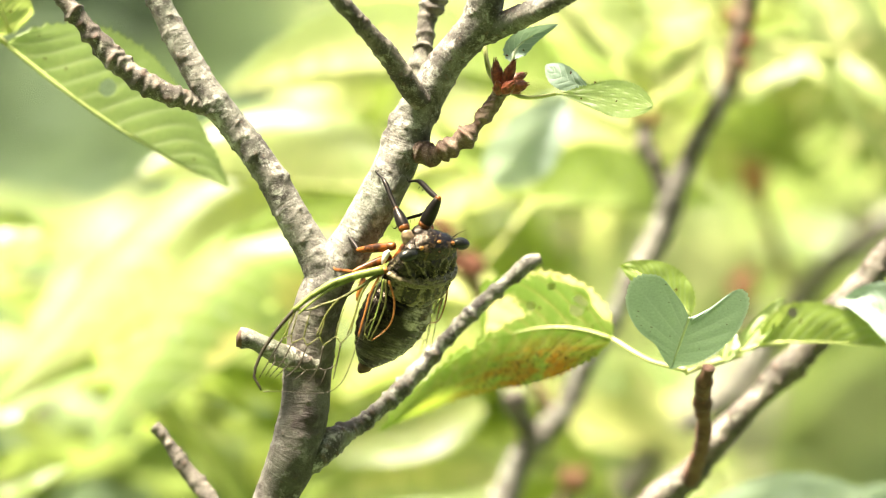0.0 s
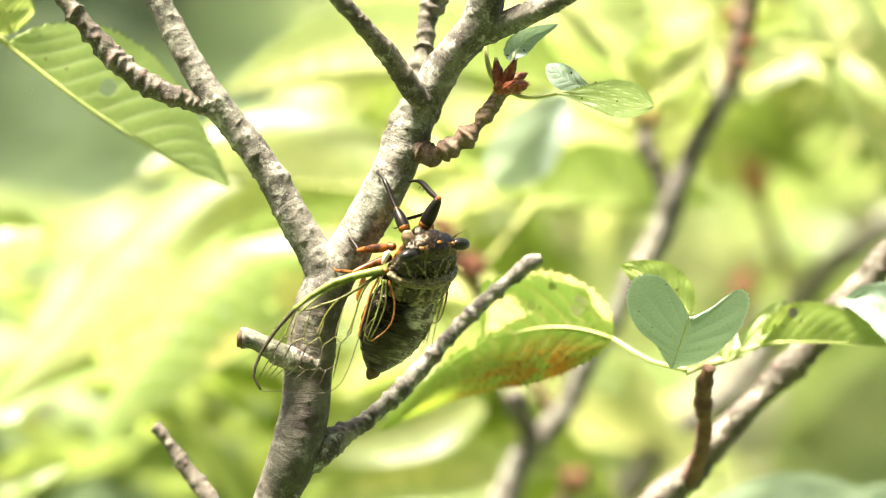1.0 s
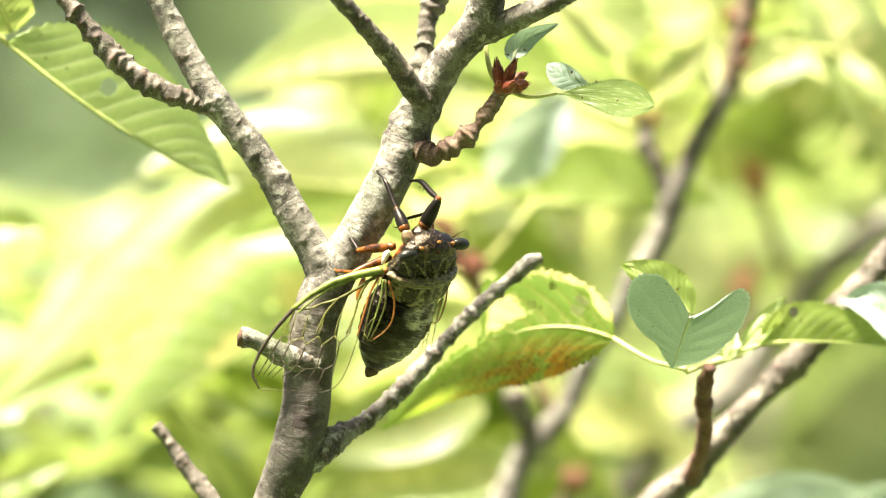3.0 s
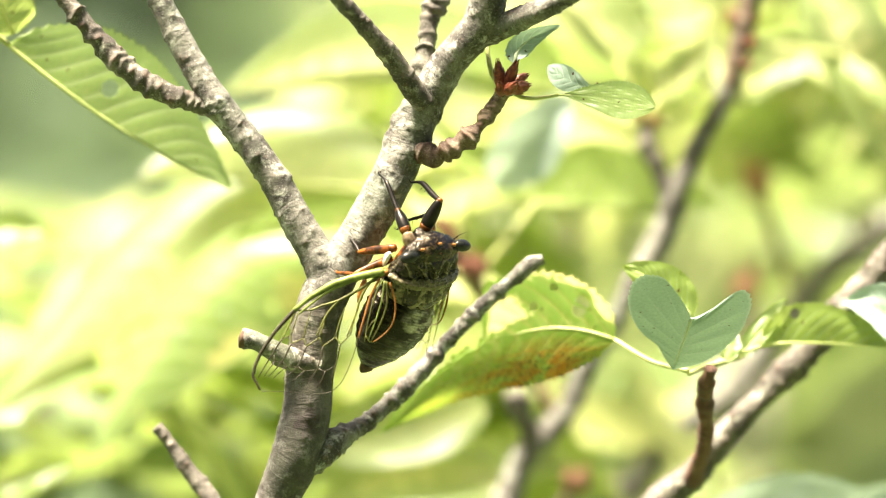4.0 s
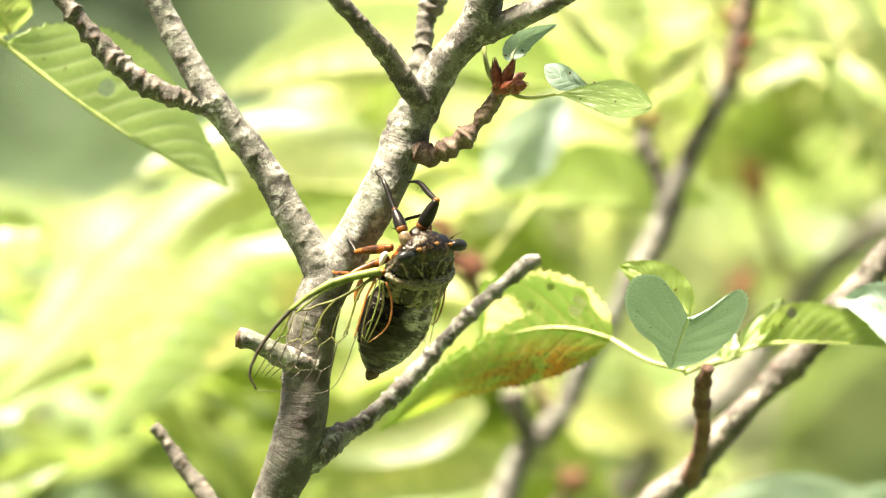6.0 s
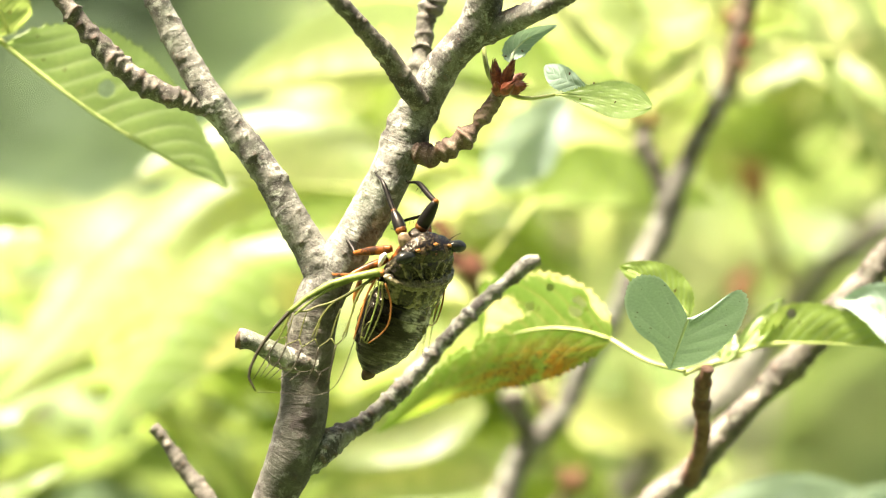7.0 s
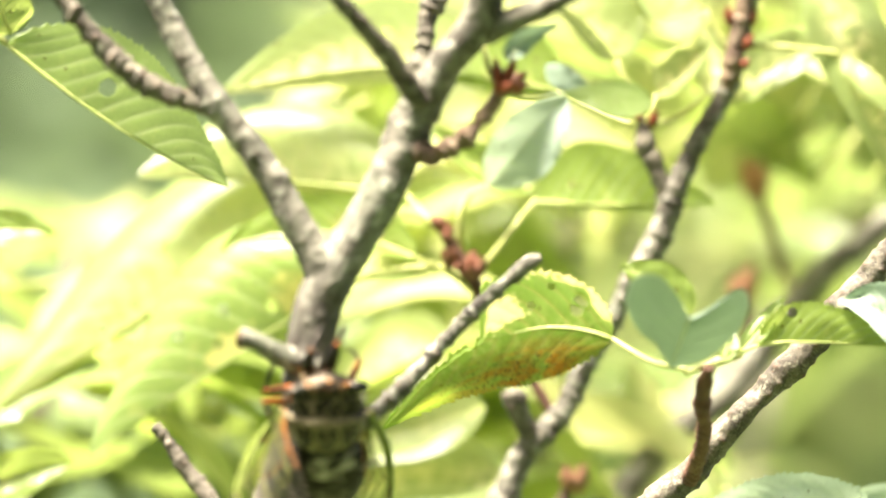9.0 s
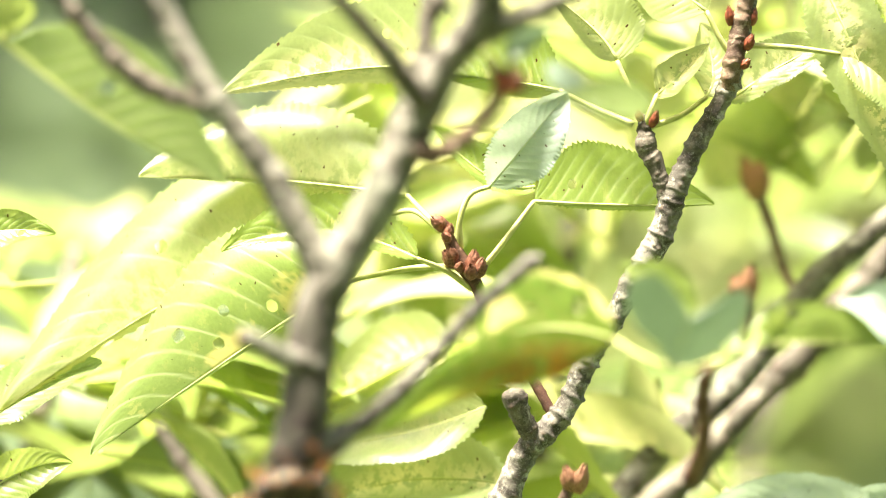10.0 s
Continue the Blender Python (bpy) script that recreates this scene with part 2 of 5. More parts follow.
# ---- small builders ----
def link_mesh(name, verts, faces, material, parent=None, smooth=True, label="", attrs=None, uvs=None):
    """One mesh object from grids worked out in code."""
    me = bpy.data.meshes.new(name)
    me.from_pydata([tuple(v) for v in verts], [], faces)
    me.polygons.foreach_set("use_smooth", [smooth] * len(me.polygons))
    for key, values in (attrs or {}).items():
        me.attributes.new(key, "FLOAT", "POINT").data.foreach_set("value", [float(v) for v in values])
    if uvs is not None:
        layer = me.uv_layers.new(name="UVMap")
        corner = np.empty(len(me.loops), dtype=np.int32)
        me.loops.foreach_get("vertex_index", corner)
        layer.data.foreach_set("uv", np.asarray(uvs, dtype=np.float32)[corner].ravel())
    me.materials.append(material)
    ob = new(name, me)
    ob.parent = parent
    if label:
        tagged(ob, label)
    return ob


def spline(points, n):
    """Catmull-Rom through points of any width, n samples, evenly by length of chord."""
    p = np.array(points, dtype=float)
    p = np.vstack([2 * p[0] - p[1], p, 2 * p[-1] - p[-2]])
    seg = np.linalg.norm(np.diff(p[1:-1, :3], axis=0), axis=1)
    stops = np.concatenate([[0], np.cumsum(seg)])
    made = []
    for s in np.linspace(0, stops[-1], n):
        i = min(int(np.searchsorted(stops, s, side="right")) - 1, len(seg) - 1)
        t = (s - stops[i]) / max(seg[i], 1e-9)
        a, b, c, d = p[i], p[i + 1], p[i + 2], p[i + 3]
        made.append(0.5 * (2 * b + (c - a) * t + (2 * a - 5 * b + 4 * c - d) * t * t + (3 * b - a - 3 * c + d) * t ** 3))
    return np.array(made), stops[-1]


def axes_along(path):
    """Tangent and two cross directions along a path, without twist."""
    tan = np.gradient(path, axis=0)
    tan /= np.linalg.norm(tan, axis=1)[:, None] + 1e-12
    side = np.cross(tan[0], (0, 1, 0))
    if np.linalg.norm(side) < 0.2:
        side = np.cross(tan[0], (1, 0, 0))
    sides = []
    for t in tan:
        side = side - t * side.dot(t)
        side /= np.linalg.norm(side)
        sides.append(side.copy())
    sides = np.array(sides)
    return tan, sides, np.cross(tan, sides)


def tube(name, points, material, parent=None, around=10, step=0.0012, label="", shape=None, cap=True, wart=None, stain_and_shade=None):
    """A limb, stalk or vein: points are x, y, z, radius. shape(s, angle, i) gives a factor and a lift in metres."""
    p = np.array(points, dtype=float)
    length = np.linalg.norm(np.diff(p[:, :3], axis=0), axis=1).sum()
    n = max(4, int(length / step))
    sampled, length = spline(points, n)
    path, rad = sampled[:, :3], np.maximum(sampled[:, 3], 1e-5)
    tan, e1, e2 = axes_along(path)
    verts, uvs, warts, stain_shades = [], [], [], []
    for i in range(n):
        s = length * i / (n - 1)
        for k in range(around):
            a = 2 * math.pi * k / around
            direction = e1[i] * math.cos(a) + e2[i] * math.sin(a)
            r, w, st = rad[i], 0.0, 0.0
            if shape:
                grow, lift, w = shape(path[i] + direction * r, s, a, rad[i])
                r = r * grow + lift
            if stain_and_shade:
                st = stain_and_shade(path[i] + direction * r)
            verts.append(path[i] + direction * r)
            uvs.append((abs(2 * k / around - 1), s))
            warts.append(w)
            stain_shades.append(st)
    faces = [(i * around + k, i * around + (k + 1) % around, (i + 1) * around + (k + 1) % around, (i + 1) * around + k) for i in range(n - 1) for k in range(around)]
    if cap:
        for i, way in ((0, -1), (n - 1, 1)):
            verts.append(path[i] + tan[i] * way * rad[i] * 0.25)
            uvs.append((0, 0)), warts.append(0), stain_shades.append(0)
            c, b = len(verts) - 1, i * around
            faces += [(b + k, b + (k + 1) % around, c) if way > 0 else (b + (k + 1) % around, b + k, c) for k in range(around)]
    return link_mesh(name, verts, faces, material, parent, label=label, attrs={"wart": warts, "stain_and_shade": stain_shades}, uvs=uvs)


def bark_shape(seed, knobs=0.07, warts=0.0018, wart_size=0.00045, rings=0.00020, ring_gap=0.006):
    """Lumps, ring scars and small round warts of cherry bark."""
    rng = random.Random(seed)
    shift = Vector((rng.random() * 50, rng.random() * 50, rng.random() * 50))
    ring_at = []
    s = 0.0
    while s < 1.2:
        s += ring_gap * rng.uniform(0.35, 1.7)
        ring_at.append((s, rng.uniform(0.3, 1.0), rng.uniform(0.0004, 0.0011)))

    def shape(place, s, angle, radius):
        v = Vector(place)
        lump = noise.noise(v * 90 + shift) * knobs + noise.noise(v * 240 + shift) * knobs * 0.45
        lift = noise.noise(v * 700 + shift) * 0.00006 + noise.noise(v * 1500 + shift) * 0.00004
        wave = s + 0.0012 * noise.noise(Vector((math.cos(angle), math.sin(angle), s * 60)) + shift)
        for at, strength, wide in ring_at:
            if abs(wave - at) < wide * 2.5:
                lift += rings * strength * math.exp(-((wave - at) / wide) ** 2)
        # warts sit on a jittered net round the limb
        w = 0.0
        cell_s, cell_a = warts * 2.2, warts * 2.2 / max(radius, 1e-4)
        gi, gj = int(s / cell_s), int(angle / cell_a)
        for i in (gi - 1, gi, gi + 1):
            for j in (gj - 1, gj, gj + 1):
                h = noise.cell_vector(Vector((i * 1.37 + 0.5, j * 1.91 + 0.5, shift.x)))
                if h[2] < 0.5:
                    continue
                ds = s - (i + h[0]) * cell_s
                da = (angle - (j + h[1]) * cell_a) * radius
                size = wart_size * (0.6 + h[2] * 0.8)
                q = math.exp(-(ds * ds * 1.6 + da * da * 0.7) / (size * size))
                w = max(w, q)
        lift += w * wart_size * 0.85
        return 1 + lump, lift, max(0.0, w - 0.35) * 0.9

    return shape


def knotted(shape, knots):
    """Bark with knots and leaf scars at given places: place, width and height in metres."""

    def knobbly(place, s, angle, radius):
        grow, lift, wart = shape(place, s, angle, radius)
        for at, wide, high in knots:
            d = (Vector(place) - Vector(at)).length / wide
            if d < 2.5:
                lift += high * (math.exp(-d * d) - 0.45 * math.exp(-(d / 0.4) ** 2)) * (1 + 0.6 * noise.noise(Vector(place) * 900))
        return grow, lift, wart

    return knobbly


def blob(name, rings, material, parent=None, around=28, label="", rough=0.0, power=2.0, mark=None, folds=None, along=48):
    """A body lofted along y. rings: y, half width, middle z, height above, depth below (mm)."""
    p, _ = spline([(r[0], 0, 0, *r[1:]) for r in rings], along)
    verts, marks = [], []
    for row in p:
        y, w, zc, up, down = row[0], max(row[3], 0.02), row[4], max(row[5], 0.02), max(row[6], 0.02)
        for k in range(around):
            a = 2 * math.pi * k / around
            c, s = math.cos(a), math.sin(a)
            x = w * math.copysign(abs(c) ** (2 / power), c)
            z = zc + (up if s > 0 else down) * math.copysign(abs(s) ** (2 / power), s)
            v = Vector((x, y, z))
            grow = 1 + rough * noise.noise(v * 0.9) + rough * 0.5 * noise.noise(v * 2.3)
            if folds:
                grow += folds(v, a)
            verts.append((x * grow / 1000, y / 1000, (zc + (z - zc) * grow) / 1000))
            marks.append(mark(v) if mark else 0.0)
    n = len(p)
    faces = [(i * around + k, i * around + (k + 1) % around, (i + 1) * around + (k + 1) % around, (i + 1) * around + k) for i in range(n - 1) for k in range(around)]
    faces += [tuple(range(around))[::-1], tuple((n - 1) * around + k for k in range(around))]
    faces = [f[::-1] for f in faces]
    return link_mesh(name, verts, faces, material, parent, label=label, attrs={"mark": marks})


def ball(name, middle, radii, material, parent=None, label="", turn=(0, 0, 0), rough=0.0, sides=18):
    """An eye, ocellus, bud scale or joint."""
    bm = bmesh.new()
    bmesh.ops.create_uvsphere(bm, u_segments=sides, v_segments=max(6, sides * 2 // 3), radius=1.0)
    m = Matrix.LocRotScale(Vector(middle), Euler([radians(a) for a in turn]), Vector(radii))
    for v in bm.verts:
        v.co = v.co * (1 + rough * noise.noise(v.co * 3 + Vector(middle) * 900))
    bm.transform(m)
    for f in bm.faces:
        f.smooth = True
    me = bpy.data.meshes.new(name)
    bm.to_mesh(me)
    bm.free()
    me.materials.append(material)
    ob = new(name, me)
    ob.parent = parent
    if label:
        tagged(ob, label)
    return ob


def leaf(points, normal, wide, fold, material, parent, stalk=None, rib=RIB, label="", holes=(), teeth=34, veins=11, quilt=0.00014,
         rust=0.0, gnaw=0.6, wave=0.0012, rows=132, seed=0, rib_size=0.00055, blunt=0.0, rib_side=-1, eaten=2.0, curl=0.0, stalk_size=0.00095, run=1.0, lean=0.0, cream=()):
    """A cherry leaf. points: base, middle and tip of the midrib; normal: where its upper face looks; wide: half widths left and right of
    the midrib, seen from above; fold: degrees by which either half turns up from flat; holes: u (-1 left to 1 right), v (0 base to 1 tip), radius."""
    rng = random.Random(seed)
    b, m, t = (np.array(q, dtype=float) for q in points)
    ctrl = 2 * m - 0.5 * (b + t)
    vs = np.linspace(0, 1, rows)
    path = np.outer((1 - vs) ** 2, b) + np.outer(2 * vs * (1 - vs), ctrl) + np.outer(vs ** 2, t)
    tan = np.gradient(path, axis=0)
    tan /= np.linalg.norm(tan, axis=1)[:, None]
    nrm = np.array(normal, dtype=float) - tan * (tan @ np.array(normal, dtype=float))[:, None]
    nrm /= np.linalg.norm(nrm, axis=1)[:, None]
    right = np.cross(tan, nrm)
    cols = 30 if holes else 15
    us = np.concatenate([-np.linspace(1, 0, cols), np.linspace(0, 1, cols)[1:]])
    shift = Vector((rng.random() * 30, rng.random() * 30, rng.random() * 30))
    length = np.linalg.norm(np.diff(path, axis=0), axis=1).sum()
    verts, uvs, vein, rusts, gnaws, creams = [], [], [], [], [], []
    for i, v in enumerate(vs):
        profile = (math.sin(math.pi * min(1, v) ** (0.78 + blunt)) ** 0.72) * (1 - 0.30 * v ** 3 * (1 - blunt))
        tooth = (v * teeth) % 1.0
        for u in us:
            h = 0 if u < 0 else 1
            a = abs(u)
            half = wide[h] * profile
            if h and v > eaten:
                # caterpillars have left a ragged rest of this half
                half *= max(0.10 + 0.16 * noise.noise(Vector((v * 26, 7.0, 0))), 1 - (v - eaten) / 0.06)
            edge = max(0.0, a - 0.90) / 0.10
            reach = half * a + edge * (0.0019 * min(1.0, length / 0.05) * (1 - tooth) * min(1, profile * 3) * (0.6 + 0.5 * noise.noise(Vector((v * 40, u, shift.x)))))
            bend = radians(fold[h]) * (0.75 + 0.5 * a) - (radians(curl) * a * a if fold[h] > -40 else 0.0)
            phase = (v * (1 + 0.10 * v) * run - (0.20 + lean) * a - 0.06 * a * a) * veins + (0.25 if u < 0 else 0.0)
            cycle = phase % 1.0
            near = min(cycle, 1 - cycle)
            pillow = quilt * (math.sin(math.pi * cycle) ** 0.7 - 0.5) * min(1, a * 4) * (1 - a ** 3) * min(1, profile * 1.6)
            sway = wave * noise.noise(Vector((v * 4.5, u * 1.3, 0)) + shift) * (0.3 + a)
            lift = reach * math.sin(bend) + pillow + sway
            p = path[i] + right[i] * (math.copysign(1, u) * reach * math.cos(bend)) + nrm[i] * lift
            # the side of the vein leans towards the tip
            p = p + tan[i] * (edge * 0.0005 * tooth)
            verts.append(p)
            uvs.append((0.5 + 0.5 * u * 0.55 * max(wide) / 0.02, v * length / 0.08))
            vein.append(math.exp(-(near * length / veins / (0.00042 * min(1.0, length / 0.05))) ** 2) * (1 - a ** 4) * 0.85)
            rusts.append(rust * max(0.0, min(1.0, -1.9 * u - 0.25)) * max(0.0, 1 - (1.5 if v > 0.3 else 2.6) * abs(v - 0.3)) if rust > 0 else 0.0)
            gnaws.append(gnaw * max(0.0, 1 - 1.5 * a) * (0.6 + 0.6 * noise.noise(Vector((v * 5, 3, 0)) + shift) + 0.3))
            ragged = 0.5 * noise.noise(Vector((u * 6, v * 22, 1.0)) + shift) + 0.4 * noise.noise(Vector((u * 18, v * 60, 5.0)) + shift)
            creams.append(max([0.0] + [min(1.0, 3.0 * (1 + ragged - math.hypot((u - cu) / ru, (v - cv) / rv))) for cu, cv, ru, rv in cream]))
    wcols = len(us)
    verts = np.array(verts)
    gone = np.zeros(len(verts), bool)
    for hu, hv, hr in holes:
        i0 = int(round(hv * (rows - 1)))
        j0 = int(np.argmin(abs(us - hu)))
        centre = verts[i0 * wcols + j0].copy()
        far = np.linalg.norm(verts - centre, axis=1)
        gone[i0 * wcols + j0] = True
        near_by = (far > 1e-9) & (far < hr * 1.7)
        push = hr + far[near_by] / 1.7 * 0.7
        verts[near_by] = centre + (verts[near_by] - centre) * (push / far[near_by])[:, None]
    faces = []
    for i in range(rows - 1):
        for j in range(wcols - 1):
            q = (i * wcols + j, i * wcols + j + 1, (i + 1) * wcols + j + 1, (i + 1) * wcols + j)
            if not any(gone[k] for k in q):
                faces.append(q)
    blade = link_mesh("leaf", verts, faces, material, parent, label=label, attrs={"vein": vein, "rust": rusts, "gnaw": gnaws, "cream": creams}, uvs=uvs)
    ribs = [(*(path[i] + nrm[i] * 0.0002 * rib_side), rib_size * (1.1 - v)) for i, v in enumerate(vs) if i % 12 == 0 and v < 0.99]
    tube("midrib", ribs, rib, blade, around=7, step=0.002)
    if stalk:
        tube("petiole", [(*q, stalk_size * (1 - 0.3 * k / len(stalk))) for k, q in enumerate(stalk)] + [(*b, stalk_size * 0.7)], STALK, blade, around=8, step=0.0015)
    return blade


def heart_leaf(notch, left, right, tip, material, parent, label="", teeth=15):
    """A folded leaf seen from below: two rounded lobes either side of a short midrib. Outlines in mm, across and down from the notch."""
    middle = np.linspace((0.0, 0.0), tip, 120)
    verts, faces, vein, uvs, zero = [], [], [], [], []
    cols = 26
    for h, lobe in enumerate((left, right)):
        start = len(verts)
        line, _ = spline([(0, 0, 0)] + [(x, y, 0) for x, y in lobe] + [(*tip, 0)], 120)
        for i in range(120):
            s = i / 119
            for j in range(cols):
                f = j / (cols - 1)
                q = middle[i] + (line[i, :2] - middle[i]) * f
                edge = max(0.0, f - 0.93) / 0.07
                q = q + (line[i, :2] - middle[i]) / (np.linalg.norm(line[i, :2] - middle[i]) + 1.0) * edge * 0.8 * (1 - (s * teeth * 1.6) % 1.0)
                near = abs((s * 7.0 + 0.5) % 1.0 - 0.5)
                dish = -0.014 * q[0] ** 2 + 0.35 * noise.noise(Vector((q[0] * 0.16, q[1] * 0.16, h))) - 0.16 * math.cos(2 * math.pi * (s * 7.0)) * f * (1 - f ** 3)
                depth = 0.55 * q[1] + dish + (1.2 if h else 0.0) * f
                verts.append((notch[0] + q[0] * 0.001, notch[1] + depth * 0.001, notch[2] - q[1] * 0.001))
                vein.append(0.35 * math.exp(-(near / 0.05) ** 2) * (1 - f) ** 0.5 + (0.9 if j == 0 or j == cols - 1 else 0.0))
                uvs.append((q[0] / 30, q[1] / 30))
                zero.append(0.0)
        ring = [(start + i * cols + j, start + i * cols + j + 1, start + (i + 1) * cols + j + 1, start + (i + 1) * cols + j) for i in range(119) for j in range(cols - 1)]
        faces += ring if h else [f[::-1] for f in ring]
    blade = link_mesh("leaf", verts, faces, material, parent, label=label, attrs={"vein": vein, "rust": zero, "gnaw": zero}, uvs=uvs)
    tube("midrib", [(notch[0], notch[1] - 0.0002, notch[2], 0.0004), (notch[0] + tip[0] * 0.0005, notch[1] + tip[1] * 0.00028 - 0.0003, notch[2] - tip[1] * 0.0005, 0.0003), (notch[0] + tip[0] * 0.001, notch[1] + tip[1] * 0.00055, notch[2] - tip[1] * 0.001, 0.0001)], RIB_PALE, blade, around=7, step=0.001)
    return blade


# ---- ground and distance ----
def ground_sheet():
    m = Nodes("meadow_ground")
    c = m.coords()
    color = m.mix(m.noise(c, 0.6, 4), (0.04, 0.085, 0.02), (0.08, 0.13, 0.03))
    color = m.mix(m.ramp(m.noise(c, 14, 5, 0.7), (0.4, 0.6), (0.55, 0.0)), color, (0.045, 0.04, 0.02))
    m.finish(color, 0.95, m.bump(m.noise(c, 30, 5), 0.8, 0.05))
    verts, faces = [], []
    radii = [0.0, 0.6, 1.2, 2.5, 4, 7, 11, 18, 30, 60, 140, 400, 1500]
    for i, r in enumerate(radii):
        for k in range(36):
            a = 2 * math.pi * k / 36
            verts.append((r * math.cos(a), r * math.sin(a), 0.06 * noise.noise(Vector((r * math.cos(a), r * math.sin(a), 0)) * 0.7) if r < 60 else 0.0))
    for i in range(len(radii) - 1):
        for k in range(36):
            faces.append((i * 36 + k, (i + 1) * 36 + k, (i + 1) * 36 + (k + 1) % 36, i * 36 + (k + 1) % 36))
    ob = link_mesh("ground", verts, faces, m.mat)
    return tagged(ob, "grassy green ground under the cherry tree", "ground", kind="structure")


def woods(name, label, middle, spread, count, size, tint, seed):
    """Far foliage: loose clumps of small leaves, one object that nobody could count."""
    rng = random.Random(seed)
    m = Nodes(name + "_foliage")
    isle = m.add("NewGeometry").outputs["Random Per Island"]
    dark, light, glow = tint
    m.finish(m.mix(isle, dark, light), 0.6)
    thin = m.add("BsdfTranslucent", Color=glow)
    both = m.add("MixShader")
    both.inputs[0].default_value = 0.4
    m.tree.links.new(m.bsdf.outputs[0], both.inputs[1])
    m.tree.links.new(thin.outputs[0], both.inputs[2])
    m.tree.links.new(both.outputs[0], m.out.inputs["Surface"])
    clumps = [Vector((rng.uniform(-1, 1) * spread[0], rng.uniform(-1, 1) * spread[1], rng.uniform(-1, 1) * spread[2])) for _ in range(max(6, count // 60))]
    verts, faces = [], []
    for _ in range(count):
        c = rng.choice(clumps) + Vector((rng.gauss(0, 1), rng.gauss(0, 1), rng.gauss(0, 0.8))) * size * 3.2
        p = Vector(middle) + c
        if p.z < 0.03:
            continue
        e = Euler((rng.uniform(-0.9, 0.9), rng.uniform(-0.9, 0.9), rng.uniform(0, 6.3))).to_matrix()
        s = size * rng.uniform(0.6, 1.2)
        base = len(verts)
        for x, y, z in ((0, -1, 0), (0.42, -0.2, 0.12), (0.3, 0.5, 0.08), (0, 1.1, -0.15), (-0.3, 0.5, 0.08), (-0.42, -0.2, 0.12), (0, 0, -0.04)):
            verts.append(p + e @ Vector((x, y, z)) * s)
        faces += [(base + k, base + (k + 1) % 6, base + 6) for k in range(6)]
    ob = link_mesh(name, verts, faces, m.mat)
    return tagged(ob, label, "foliage", kind="stuff")


ground_sheet()
DEEP = ((0.085, 0.132, 0.075), (0.128, 0.183, 0.098), (0.24, 0.35, 0.15))
LIGHT = ((0.14, 0.19, 0.06), (0.22, 0.26, 0.10), (0.45, 0.5, 0.2))
woods("far_woods", "deep green woods far behind the tree", (0.0, 13.0, 2.0), (6.0, 2.0, 2.4), 26000, 0.17, DEEP, 3)
woods("tree_crown", "sunlit pale green tree crown behind the cherry", (1.3, 6.0, 1.95), (1.05, 0.7, 0.80), 12000, 0.07, LIGHT, 5)
woods("bushes", "low green bushes behind the tree", (0.4, 8.5, 0.6), (3.0, 0.8, 0.6), 8000, 0.10, DEEP, 6)
# never in view: added behind the camera to cut low sky light from the front
woods("far_woods", "unseen green woods behind the tripod, added to block the front sky", (0.0, -6.0, 3.4), (9.0, 1.2, 3.4), 20000, 0.2, DEEP, 4)

# ---- the cherry tree ----
tree = tagged(new("cherry_tree"), "young cherry tree, grey ringed bark, gnawed green leaves", "tree")
tree.location = (0, 0, 0)


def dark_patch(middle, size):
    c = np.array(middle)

    def stain_and_shade(p):
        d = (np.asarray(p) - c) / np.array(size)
        # core: the dark stain itself
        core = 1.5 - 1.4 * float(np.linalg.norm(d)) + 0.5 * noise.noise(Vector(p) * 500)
        # wide band: the cicada's shade on the trunk, put into the bark colour
        shade_band = 0.75 * (1 - (abs(p[2] - c[2] - 0.004) / 0.036) ** 2) + 0.35 * noise.noise(Vector(p) * 160)
        return max(0.0, min(1.0, max(core, min(0.68, shade_band))))

    return stain_and_shade


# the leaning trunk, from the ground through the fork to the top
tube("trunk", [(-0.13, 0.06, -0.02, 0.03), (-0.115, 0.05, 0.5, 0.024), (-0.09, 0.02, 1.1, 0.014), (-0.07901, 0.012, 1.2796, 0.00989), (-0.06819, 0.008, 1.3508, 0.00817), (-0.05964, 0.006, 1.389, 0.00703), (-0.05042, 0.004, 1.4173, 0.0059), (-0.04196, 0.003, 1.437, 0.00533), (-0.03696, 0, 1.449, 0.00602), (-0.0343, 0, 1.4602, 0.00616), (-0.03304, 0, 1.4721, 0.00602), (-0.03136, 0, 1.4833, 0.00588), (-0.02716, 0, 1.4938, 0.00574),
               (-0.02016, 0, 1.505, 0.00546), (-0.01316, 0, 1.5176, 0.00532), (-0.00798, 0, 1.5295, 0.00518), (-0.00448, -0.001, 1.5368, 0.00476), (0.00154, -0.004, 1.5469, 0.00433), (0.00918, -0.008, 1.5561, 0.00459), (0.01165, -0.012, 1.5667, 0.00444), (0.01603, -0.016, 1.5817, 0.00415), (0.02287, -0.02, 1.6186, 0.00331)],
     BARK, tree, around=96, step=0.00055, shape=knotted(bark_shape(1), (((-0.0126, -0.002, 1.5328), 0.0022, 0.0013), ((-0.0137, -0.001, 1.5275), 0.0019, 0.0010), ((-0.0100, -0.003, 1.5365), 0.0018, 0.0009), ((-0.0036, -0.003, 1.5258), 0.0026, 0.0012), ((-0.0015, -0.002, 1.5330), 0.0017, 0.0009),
                                                            ((-0.0102, -0.005, 1.5235), 0.0020, 0.0006), ((-0.0165, -0.004, 1.5205), 0.0018, 0.0008), ((-0.0120, -0.005, 1.5155), 0.0022, 0.0005), ((-0.0262, -0.005, 1.4905), 0.0030, 0.0007))), stain_and_shade=dark_patch((-0.03333, -0.005, 1.4576), (0.0075, 0.02, 0.0055)), label="grey cherry trunk with ring scars and lichen")
